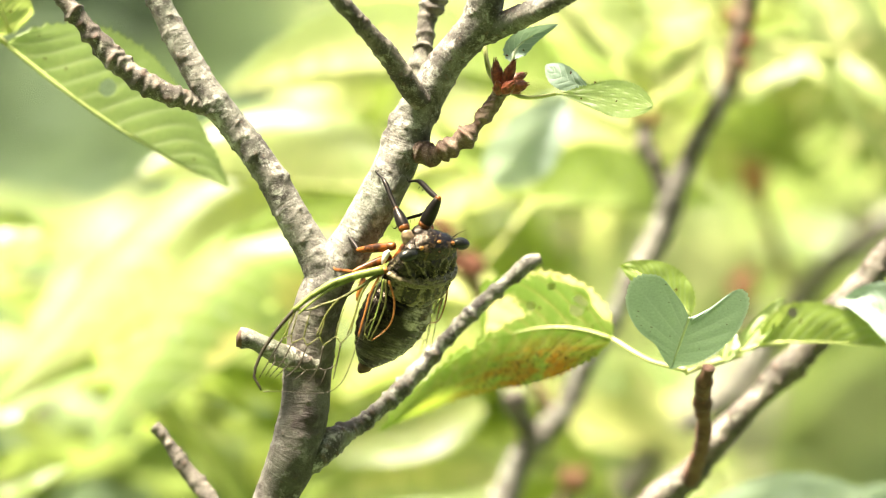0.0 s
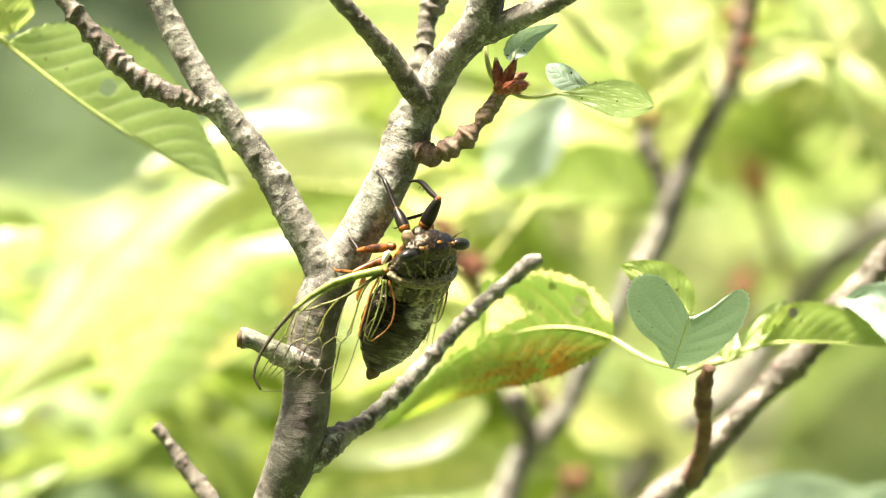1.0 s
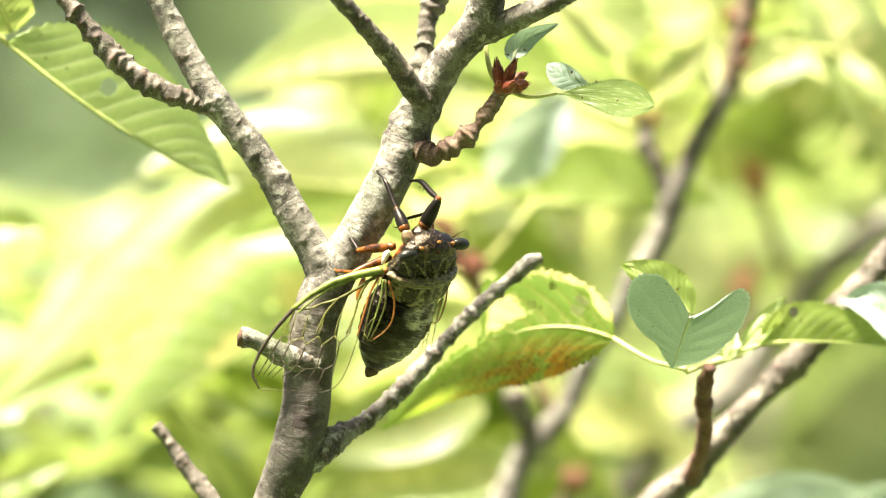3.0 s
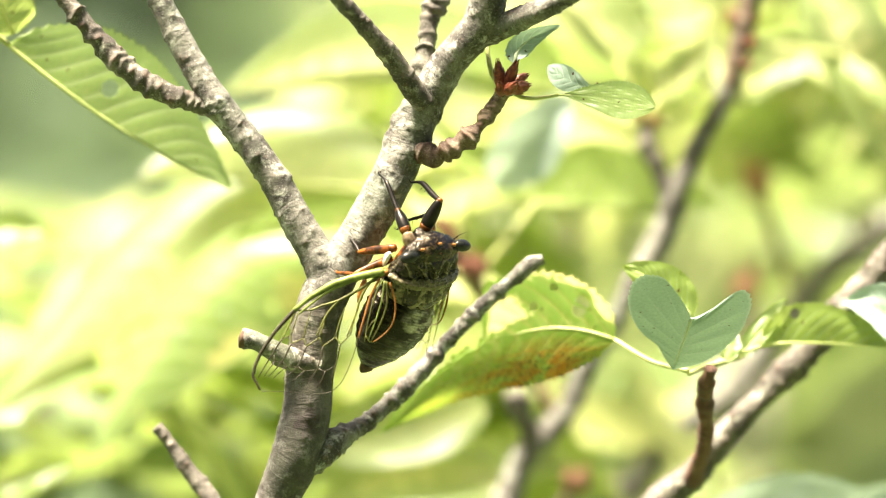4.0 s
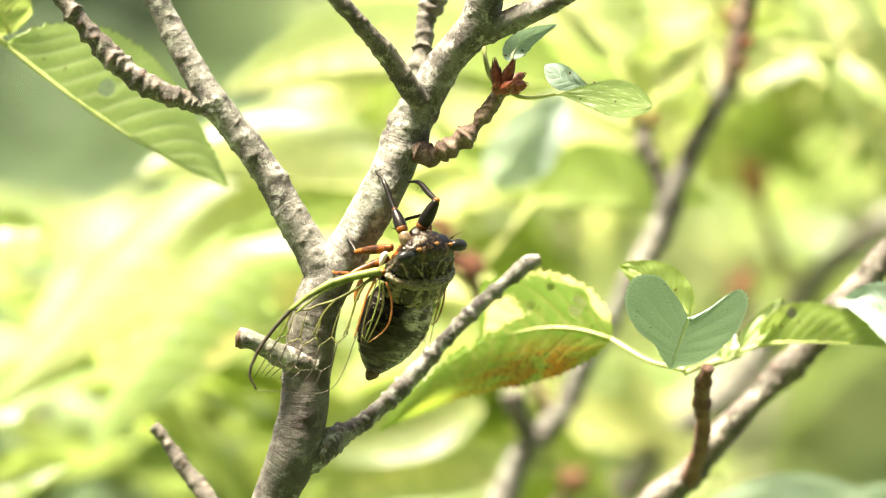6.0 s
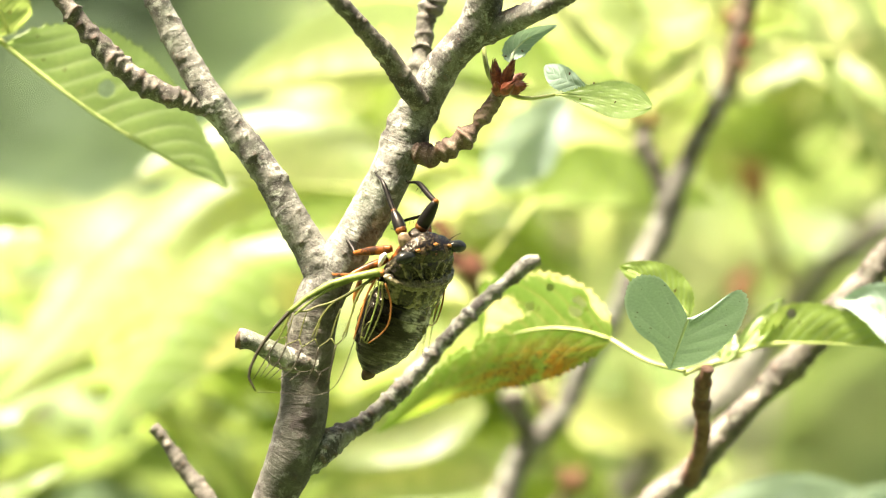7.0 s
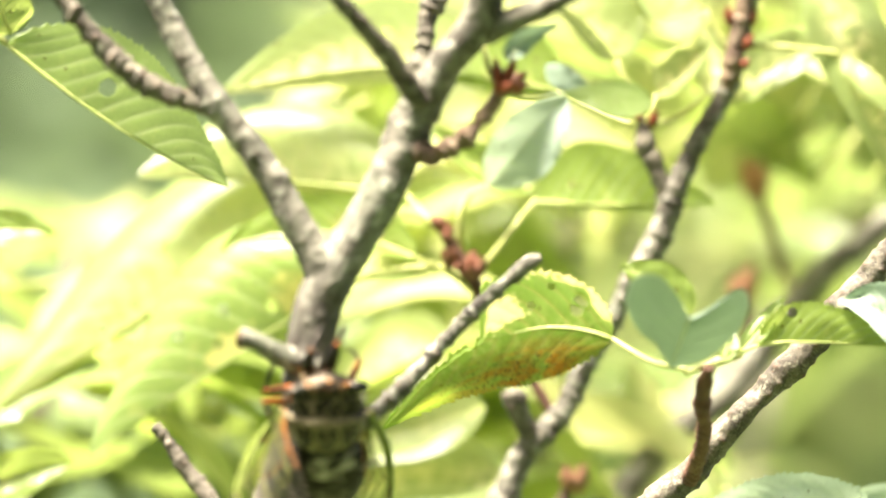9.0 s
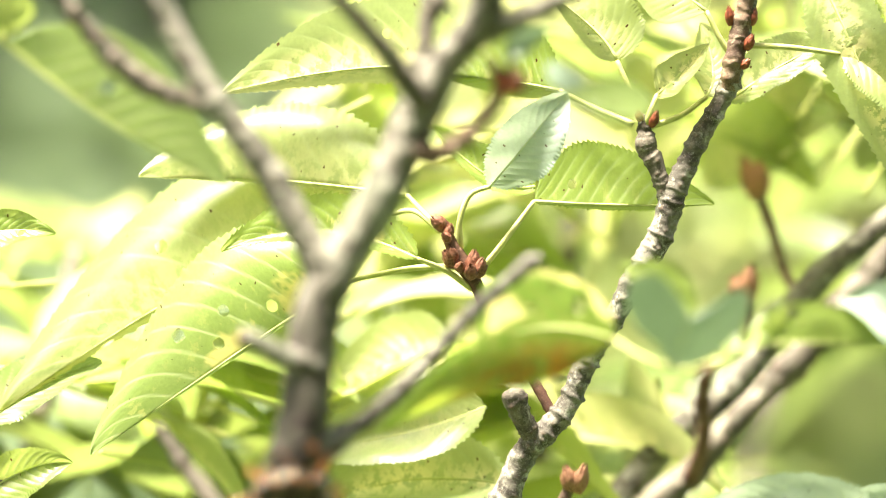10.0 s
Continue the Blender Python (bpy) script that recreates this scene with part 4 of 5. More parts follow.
leaf(((0.1116, 0.162, 1.5545), (0.12863, 0.158, 1.5459), (0.14281, 0.158, 1.5222)), FRONT, (0.012, 0.012), (20, 20), LEAF_SUN, tree, [(0.08335, 0.16, 1.557), (0.09724, 0.16, 1.5563)], seed=16)
leaf(((0.10414, 0.168, 1.5795), (0.11618, 0.16, 1.5522), (0.1296, 0.16, 1.5159)), (-0.4, -0.9, 0.2), (0.0125, 0.010), (15, 10), LEAF_SUN, tree, [(0.0854, 0.16, 1.5696), (0.09441, 0.165, 1.573)], gnaw=1.0, seed=17, label="pale sunlit leaf, badly gnawed")
leaf(((0.111, 0.32, 1.556), (0.0975, 0.335, 1.5352), (0.0822, 0.345, 1.5196)), (0.2, -0.9, 0.4), (0.014, 0.016), (10, 10), LEAF_SUN, tree, seed=18)
# the front right spur
leaf(((0.04301, 0.026, 1.4773), (0.01378, 0.032, 1.4772), (-0.01628, 0.048, 1.4533)), (0, -0.93, 0.35), (0.0135, 0.0150), (-20, 4), LEAF_RUST, tree, [(0.06082, 0.01, 1.4698), (0.05198, 0.018, 1.472)], label="large leaf with rusty spotted margin, gnawed",
     holes=((0.42, 0.17, 0.0016), (0.60, 0.16, 0.0017), (0.40, 0.34, 0.0010), (0.75, 0.27, 0.0009)), rust=1.5, gnaw=0.12, cream=((0.4, 0.46, 0.28, 0.09), (0.95, 0.07, 0.4, 0.06), (1.0, 0.2, 0.12, 0.14)), stalk_size=0.0007, seed=19, eaten=0.50, quilt=0.00012, rib_size=0.0005)
heart_leaf((0.06103, -0.003, 1.4831), ((-1.7, -3.1), (-4.2, -6.6), (-7.3, -9.8), (-11.2, -10.4), (-14.6, -8.6), (-15.6, -4.4), (-14.6, 0.0), (-11.8, 4.0), (-8.2, 6.9), (-6.2, 10.2)),
           ((1.4, -0.4), (5.3, -2.5), (10.2, -6.2), (13.0, -6.6), (14.2, -3.1), (12.3, 2.5), (8.8, 7.0), (3.2, 10.9)), (-4.3, 13.0), LEAF_BLUE, tree, "heart-shaped bluish leaf, folded, with toothed edge", teeth=26)
leaf(((0.06191, 0.012, 1.4832), (0.05394, 0.014, 1.4909), (0.0448, 0.016, 1.4959)), (0.1, -0.97, 0.1), (0.005, 0.0062), (8, 6), LEAF_GREEN, tree, gnaw=0.0, seed=21, teeth=22)
leaf(((0.08042, 0.03, 1.4756), (0.09705, 0.032, 1.4763), (0.12328, 0.036, 1.4739)), (0, -0.97, 0.10), (0.0100, 0.004), (4, -95), LEAF_GREEN, tree, [(0.06092, 0.012, 1.469), (0.07137, 0.022, 1.4728)], gnaw=0.2, stalk_size=0.0007, seed=22, quilt=0.00012, holes=((-0.78, 0.30, 0.0012),), label="green leaf with a brown bite")
leaf(((0.12309, 0.034, 1.4714), (0.11302, 0.034, 1.4829), (0.10152, 0.034, 1.4861)), (0, -0.8, 0.5), (0.008, 0.009), (20, 20), LEAF_BLUE, tree, seed=23)
leaf(((0.0754, 0.03, 1.4729), (0.08126, 0.032, 1.4803), (0.08685, 0.034, 1.4875)), (-0.3, -0.95, 0.1), (0.003, 0.003), (20, 20), LEAF_MID, tree, [(0.06777, 0.016, 1.4712)], gnaw=0.9, seed=24)
leaf(((0.06984, 0.02, 1.4717), (0.07191, 0.024, 1.4766), (0.07242, 0.028, 1.4823)), (0.3, -0.95, 0.1), (0.003, 0.003), (20, 20), LEAF_MID, tree, [(0.06777, 0.016, 1.4712)], seed=25)
leaf(((0.11816, 0.11, 1.4231), (0.09346, 0.105, 1.4305), (0.06705, 0.108, 1.4272)), (0, -1, 0.1), (0.008, 0.010), (10, 15), LEAF_PALE, tree, seed=26)
leaf(((0.13226, 0.13, 1.4231), (0.11972, 0.128, 1.4278), (0.10429, 0.128, 1.4275)), (0, -1, 0.1), (0.008, 0.009), (10, 15), LEAF_PALE, tree, seed=27)
# left margin
leaf(((-0.13638, 0.16, 1.5017), (-0.12218, 0.16, 1.5052), (-0.10829, 0.16, 1.5043)), (0, -0.9, 0.5), (0.006, 0.007), (20, 20), LEAF_GREEN, tree, holes=((0.2, 0.66, 0.0009),), seed=28)
leaf(((-0.13304, 0.158, 1.4277), (-0.11728, 0.158, 1.4379), (-0.10341, 0.158, 1.4403)), (0, -1, 0.1), (0.007, 0.008), (20, 20), LEAF_GREEN, tree, gnaw=0.3, seed=29)
leaf(((-0.13258, 0.17, 1.4493), (-0.1155, 0.175, 1.4603), (-0.09656, 0.178, 1.4682)), (0, -0.8, 0.6), (0.010, 0.008), (10, 15), LEAF_MID, tree, seed=30)
leaf(((0.01221, 0.185, 1.4552), (-0.01354, 0.19, 1.447), (-0.04917, 0.195, 1.4419)), (0, -0.8, 0.6), (0.012, 0.014), (10, 15), LEAF_SUN, tree, gnaw=0.3, seed=31)
leaf(((0.00099, 0.225, 1.4671), (-0.01559, 0.232, 1.4653), (-0.03731, 0.238, 1.4527)), (-0.1, -0.8, 0.7), (0.014, 0.016), (10, 15), LEAF_SUN, tree, gnaw=1.0, seed=37)
leaf(((0.00265, 0.23, 1.4405), (-0.0173, 0.236, 1.4403), (-0.04737, 0.24, 1.4301)), (-0.1, -0.8, 0.7), (0.014, 0.016), (10, 15), LEAF_SUN, tree, gnaw=0.3, seed=38)
leaf(((0.01863, 0.185, 1.4327), (-0.01032, 0.19, 1.4341), (-0.03623, 0.195, 1.4258)), (0, -0.8, 0.6), (0.012, 0.014), (10, 15), LEAF_SUN, tree, gnaw=1.0, seed=32)
# two small leaves on the fruiting spur
leaf(((0.02796, -0.008, 1.5382), (0.03944, -0.01, 1.5374), (0.05158, -0.012, 1.5351)), (0, -0.97, 0.25), (0.0046, 0.0046), (4, 6), LEAF_MID, tree, [(0.01616, -0.006, 1.5394), (0.01866, -0.007, 1.5377), (0.0224, -0.008, 1.5373)], gnaw=0.1, seed=33, stalk_size=0.0006, rib_size=0.0003, teeth=26, veins=5, run=0.3, lean=0.9, blunt=0.95, label="small bright green leaf on a long stalk", quilt=0.00008, wave=0.0005)
leaf(((0.03734, -0.006, 1.5392), (0.03082, -0.005, 1.542), (0.0257, -0.003, 1.5454)), (0.1, -0.97, -0.1), (0.0032, 0.0028), (3, 3), LEAF_BLUE, tree, rib=RIB_PALE, rib_size=0.0002, gnaw=0.0, seed=34, wave=0.0003, teeth=18, veins=6, blunt=0.6, quilt=0.00006)
leaf(((0.0174, -0.004, 1.5462), (0.0198, -0.002, 1.5511), (0.0286, 0, 1.5556)), (-0.1, -0.85, -0.45), (0.0033, 0.0026), (10, 10), LEAF_BLUE, tree, [(0.01687, -0.005, 1.542)], rib=RIB_PALE, gnaw=0.0, seed=35, wave=0.0003, quilt=0.00005, stalk_size=0.0005, teeth=18, veins=6)
tube("petiole", [(0.01036, 0, 1.5533, 0.00056), (0.01076, -0.002, 1.5477, 0.00056), (0.01173, -0.003, 1.5437, 0.0007), (0.0134, -0.004, 1.5406, 0.0007)], STALK, tree, around=10, step=0.001)


# ---- more leaves of the crown, out of focus behind ----
def crown_leaves():
    rng = random.Random(77)
    kinds = []
    for k, mat in enumerate((LEAF_SUN, LEAF_GREEN, LEAF_SUN, LEAF_GREEN, LEAF_DIM, LEAF_DIM)):
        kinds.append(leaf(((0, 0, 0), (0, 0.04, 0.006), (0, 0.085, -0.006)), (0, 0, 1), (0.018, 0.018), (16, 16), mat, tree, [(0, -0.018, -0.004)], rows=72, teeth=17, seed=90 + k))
    spots = []
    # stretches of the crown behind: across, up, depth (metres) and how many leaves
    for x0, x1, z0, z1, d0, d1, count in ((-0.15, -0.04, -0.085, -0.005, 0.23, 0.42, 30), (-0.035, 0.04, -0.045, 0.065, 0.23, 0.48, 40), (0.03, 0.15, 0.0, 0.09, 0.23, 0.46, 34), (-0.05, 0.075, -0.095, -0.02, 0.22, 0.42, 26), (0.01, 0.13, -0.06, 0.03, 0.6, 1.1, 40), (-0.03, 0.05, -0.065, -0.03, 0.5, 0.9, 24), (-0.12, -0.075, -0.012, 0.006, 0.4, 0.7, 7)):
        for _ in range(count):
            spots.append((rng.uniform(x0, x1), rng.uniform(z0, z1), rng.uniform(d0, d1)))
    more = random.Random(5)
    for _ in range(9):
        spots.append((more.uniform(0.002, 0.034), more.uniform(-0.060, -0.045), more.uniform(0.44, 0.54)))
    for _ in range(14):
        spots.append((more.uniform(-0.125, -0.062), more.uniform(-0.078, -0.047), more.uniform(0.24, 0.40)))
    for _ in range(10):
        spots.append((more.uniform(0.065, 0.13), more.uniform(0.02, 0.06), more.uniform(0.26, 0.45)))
    used = set()
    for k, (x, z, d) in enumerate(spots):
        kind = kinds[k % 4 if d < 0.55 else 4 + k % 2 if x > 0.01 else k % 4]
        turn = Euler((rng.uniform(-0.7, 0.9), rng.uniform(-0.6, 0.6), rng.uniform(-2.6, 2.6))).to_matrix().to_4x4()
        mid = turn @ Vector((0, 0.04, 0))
        # low outer leaves get the copy with weaker light in its colour
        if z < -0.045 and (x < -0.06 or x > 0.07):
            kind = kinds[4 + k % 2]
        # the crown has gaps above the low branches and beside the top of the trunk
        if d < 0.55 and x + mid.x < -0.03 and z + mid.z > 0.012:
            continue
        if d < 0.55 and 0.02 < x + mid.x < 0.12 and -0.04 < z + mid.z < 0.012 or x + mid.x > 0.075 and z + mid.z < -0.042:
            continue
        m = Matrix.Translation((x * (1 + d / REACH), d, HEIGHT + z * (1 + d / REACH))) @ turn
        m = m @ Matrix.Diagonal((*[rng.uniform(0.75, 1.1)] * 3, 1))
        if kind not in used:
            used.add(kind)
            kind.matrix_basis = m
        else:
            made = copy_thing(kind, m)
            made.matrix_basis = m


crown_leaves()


# ---- the cicada ----
MM = 0.001
cicada = tagged(new("cicada"), "black and olive cicada with clear green-veined wings clinging to the trunk", "insect")


def mm(*v):
    return tuple(x * MM for x in v)


def cicada_body():
    def head_mark(v):
        return 0.8 if abs(abs(v.x) - 3.6) < 0.5 and v.z > 1.0 else 0.0

    head = blob("head", [(3.6, 7.0, 0.0, 2.8, 3.0), (5.4, 7.5, 0.1, 3.2, 3.6), (7.0, 7.7, 0.1, 3.1, 3.8), (8.2, 6.9, 0.0, 2.8, 3.8), (9.0, 5.0, -0.3, 2.3, 3.3), (9.7, 2.8, -0.6, 1.6, 2.6), (10.1, 0.8, -0.9, 0.8, 1.2)],
                SHELL_HEAD, cicada, around=64, along=44, rough=0.11, label="dark bumpy head", mark=head_mark)
    for side in (-1, 1):
        ball("eye", mm(7.8 * side, 7.3 + 0.6 * side, 1.3), mm(2.75, 1.55, 1.6), EYE_MAT, head, "glossy dark eye", turn=(0, 0, -12 * side), sides=24)
        ball("patch", mm(4.9 * side, 8.6, 1.3), mm(0.75, 0.5, 0.5), ORANGE, head, "orange spot", rough=0.25, sides=12)
        tube("antenna", [(*mm(6.0 * side, 8.6, -0.4), 0.00022), (*mm(6.8 * side, 10.2, -0.2), 0.00009), (*mm(7.8 * side, 12.0, 0.6), 0.00004)], BLACK, head, around=6, step=0.0008)
    for x, y in ((0, 8.0), (-1.3, 6.6), (1.3, 6.6)):
        ball("ocellus", mm(x, y, 2.75), mm(0.34, 0.34, 0.28), AMBER, head, sides=10)
    ball("patch", mm(0.3, 9.4, 0.9), mm(0.95, 0.5, 0.5), ORANGE, head, "orange spot", rough=0.25, sides=12)
    blob("face", [(5.4, 3.4, -4.0, 1.6, 2.4), (6.8, 3.2, -4.2, 2.0, 2.8), (8.0, 2.5, -4.4, 1.5, 2.2), (8.6, 1.0, -4.6, 0.6, 1.1)], SHELL_HEAD, head, around=32, along=24, folds=lambda v, a: 0.04 * math.sin(v.z * 9), label="ridged face plate")

    def pits(v):
        """How deep a place lies in the hollows of the collar plate: 1 at a hollow's middle, 0 at its rim, below 0 outside."""
        x, best = abs(v.x), -1.0
        for px, py, rx, ry, lean in ((1.9, 3.3, 1.35, 2.1, 0.35), (5.4, 2.7, 1.7, 2.2, 0.6)):
            dx = x - px - lean * (v.y - py) + 0.55 * noise.noise(v * 0.55)
            best = max(best, 1 - (dx / rx) ** 2 - ((v.y - py) / ry) ** 2)
        return best

    def pro_fold(v, a):
        if v.z < 0:
            return 0.0
        q = pits(v)
        rim = 0.035 * math.exp(-(q / 0.5) ** 2) if v.y > 0.6 else 0.0
        return (0.045 if v.y < 0.5 else 0.0) + rim - 0.17 * max(0.0, q) ** 0.6 - 0.07 * math.exp(-((v.y - 1.7 + 0.012 * v.x * v.x) / 0.4) ** 2)

    def pro_mark(v):
        if v.z < 0:
            return 0.1
        q = pits(v)
        worn = noise.noise(v * 1.1) + 0.5 * noise.noise(v * 2.7)
        if v.y < 1.5 - 0.012 * v.x * v.x:
            # the broad smooth collar, finely wrinkled across
            wrinkle = noise.noise(Vector((v.x * 0.35, v.y * 3.2, 3.0)))
            return max(0.15, min(0.85, 0.52 + 0.35 * wrinkle + 0.25 * worn))
        ridge = math.exp(-((q + 0.25) / 0.4) ** 2)
        return max(0.0, min(0.9, ridge * (0.5 + 1.3 * worn))) if q < 0.15 else 0.0

    blob("pronotum", [(5.8, 7.3, 0.0, 3.1, 3.4), (4.6, 8.3, 0.0, 4.3, 3.8), (2.8, 8.9, 0.0, 5.3, 4.4), (1.2, 9.4, 0.0, 6.0, 4.6), (0.2, 10.1, -0.1, 6.6, 4.8), (-0.9, 10.1, -0.1, 6.7, 4.8), (-1.3, 9.4, 0.0, 6.0, 4.4)],
         SHELL, cicada, around=180, along=90, rough=0.03, folds=pro_fold, label="grooved olive and black collar plate", mark=pro_mark)

    def meso_mark(v):
        """Olive ground with black wedges, and a raised pale cross at the hind edge."""
        x, y = abs(v.x), v.y
        if v.z < 1.5:
            return 0.0
        if abs(x - abs(y + 8.3) * 1.2) < 0.55 and y < -6.8:
            return 0.95
        wedge = min(((x - 1.6 - 0.1 * y) / 0.9) ** 2 + ((y + 2.0) / 2.6) ** 2, ((x - 5.6) / 1.9) ** 2 + ((y + 2.6) / 4.2) ** 2, (x / 1.0) ** 2 + ((y + 6.2) / 1.7) ** 2)
        return max(0.0, min(1.0, (wedge - 0.9) * 3)) * max(0.0, min(1.0, 0.65 + 1.1 * noise.noise(v * 0.9) + 0.4 * noise.noise(v * 2.6)))

    blob("mesonotum", [(-0.4, 9.5, 0.0, 6.2, 4.8), (-2.4, 9.9, 0.0, 7.1, 5.2), (-5.0, 9.4, 0.0, 7.4, 5.2), (-7.2, 8.4, 0.0, 6.9, 5.0), (-8.6, 7.4, -0.1, 6.2, 4.8), (-9.6, 7.0, -0.3, 5.4, 4.6)],
         SHELL, cicada, around=120, along=70, rough=0.03, label="domed black back with olive drawing", mark=meso_mark,
         folds=lambda v, a: -0.05 * math.exp(-((abs(v.x) - 2.3) / 0.5) ** 2) if v.z > 0 else 0.0)
    for side in (-1, 1):
        blob("shoulder", [(1.8, 0.25, 0, 0.3, 0.5), (0.4, 0.5, 0, 0.5, 1.2), (-1.4, 0.5, 0, 0.5, 1.0), (-2.8, 0.2, 0, 0.3, 0.4)], CREAM, cicada, around=16, along=16, label="white waxy side patch", rough=0.1).location = mm(9.6 * side, 1.8, -3.4)
        ball("wing_hinge", mm(10.2 * side, -1.0, -1.3), mm(1.2, 1.0, 0.9), ORANGE if side < 0 else BLACK, cicada, "orange wing hinge", rough=0.2, sides=12)
        ball("wing_hinge", mm(9.2 * side, -3.0, 0.0), mm(1.6, 2.0, 1.4), BLACK, cicada, "black wing root", rough=0.25, sides=14)
    ball("patch", mm(-14.2, -7.6, -2.0), mm(0.9, 3.2, 0.9), ORANGE, cicada, "orange flap under the wing root", turn=(-34, 0, -24), rough=0.3, sides=14)
    blob("underside", [(6.0, 5.2, -3.0, 1.5, 2.0), (2.0, 6.4, -3.2, 1.5, 3.0), (-4.0, 6.4, -3.2, 1.5, 2.8), (-9.0, 5.4, -3.0, 1.5, 2.0)], AMBER, cicada, around=28, along=24, rough=0.1, label="brown orange underside")

    def ring_fold(v, a):
        """Overlapping rings: each stands proud at its hind edge."""
        f = (-v.y / 2.5) % 1.0
        return 0.040 * f ** 2 + 0.018 * noise.noise(Vector((v.x * 0.35, v.y * 0.3, 2.0)))

    def belly_mark(v):
        if v.z < -1:
            return 0.0
        f = (-v.y / 2.5) % 1.0
        worn = noise.noise(Vector((v.x * 0.22, v.y * 0.42, 4.0))) + 0.7 * noise.noise(Vector((v.x * 0.7, v.y * 1.7, 9.0)))
        side = min(1.0, max(0.0, (v.x + 7.0) / 7.0))
        band = math.exp(-((f - 0.62) / 0.26) ** 2)
        bloom = max(0.0, 1 - ((v.x - 1.0) / 6.5) ** 2 - ((v.y + 4.2) / 3.8) ** 2)
        tail = 0.16 * min(1.0, max(0.0, (-v.y - 9.0) / 6.0))
        return min(1.0, max(0.0, side * side * band * (0.10 + 0.9 * worn) + 1.5 * bloom * (0.55 + worn) + 0.7 * tail * (0.8 + worn))) * (0.3 if f < 0.10 else 1.0)

    # the abdomen turns on its own about the waist
    abdomen = blob("abdomen", [(1.0, 7.4, -0.2, 5.4, 4.8), (-1.5, 8.9, -0.2, 6.6, 6.0), (-5.0, 10.2, -0.2, 7.2, 6.6), (-9.0, 10.1, -0.2, 7.1, 6.6), (-13.0, 9.0, -0.2, 6.3, 5.8), (-16.5, 7.0, -0.2, 5.0, 4.7), (-19.3, 4.6, -0.3, 3.3, 3.2), (-21.2, 2.6, -0.4, 2.0, 2.0)],
                   SHELL_BELLY, cicada, around=72, along=120, rough=0.02, folds=ring_fold, label="ringed dark abdomen", mark=belly_mark)
    blob("tail_tip", [(-20.2, 1.9, -0.3, 1.7, 1.7), (-22.2, 1.8, -0.4, 1.5, 1.6), (-23.5, 1.1, -0.7, 0.9, 1.1), (-24.1, 0.4, -0.9, 0.3, 0.4)], CUT, abdomen, around=20, along=18, rough=0.15, label="brown tail tip")
    return abdomen


def wing(name, base, along, across, length, width, outline, veins, label, side):
    """A clear wing: membrane stretched between veins. outline: leading and trailing edge as functions of 0 to 1; veins: lines of (along, across 0..1)."""
    flip = np.array((1.0 if side < 0 else -1.0, 1.0, 1.0))
    l = np.array(along) / np.linalg.norm(along)
    w = np.array(across) - l * np.dot(across, l)
    w /= np.linalg.norm(w)
    n = np.cross(l, w)
    lead, trail = outline

    def spot(u, v):
        a, b = lead(u), trail(u)
        off = a + (b - a) * v
        p = l * u * length + w * off * width + n * (0.9 * math.sin(u * 2.6) * (0.4 - v) - 0.15 * math.sin(v * 19 + u * 5))
        return p * flip * MM

    rows, cols = 44, 20
    verts = [spot(i / (rows - 1), j / (cols - 1)) for i in range(rows) for j in range(cols)]
    faces = [(i * cols + j, i * cols + j + 1, (i + 1) * cols + j + 1, (i + 1) * cols + j) for i in range(rows - 1) for j in range(cols - 1)]
    membrane = link_mesh(name, verts, faces, WING, cicada, label=label)
    membrane.visible_shadow = False
    membrane.location = Vector([x * f * MM for x, f in zip(base, flip)])
    for line, radius, mat in veins:
        pts = [spot(u, v) for u, v in line]
        tube("vein", [(*p, radius * 1.3 * MM * (1.0 - 0.5 * k / max(1, len(pts) - 1))) for k, p in enumerate(pts)], mat, membrane, around=7, step=0.0009)
    return membrane


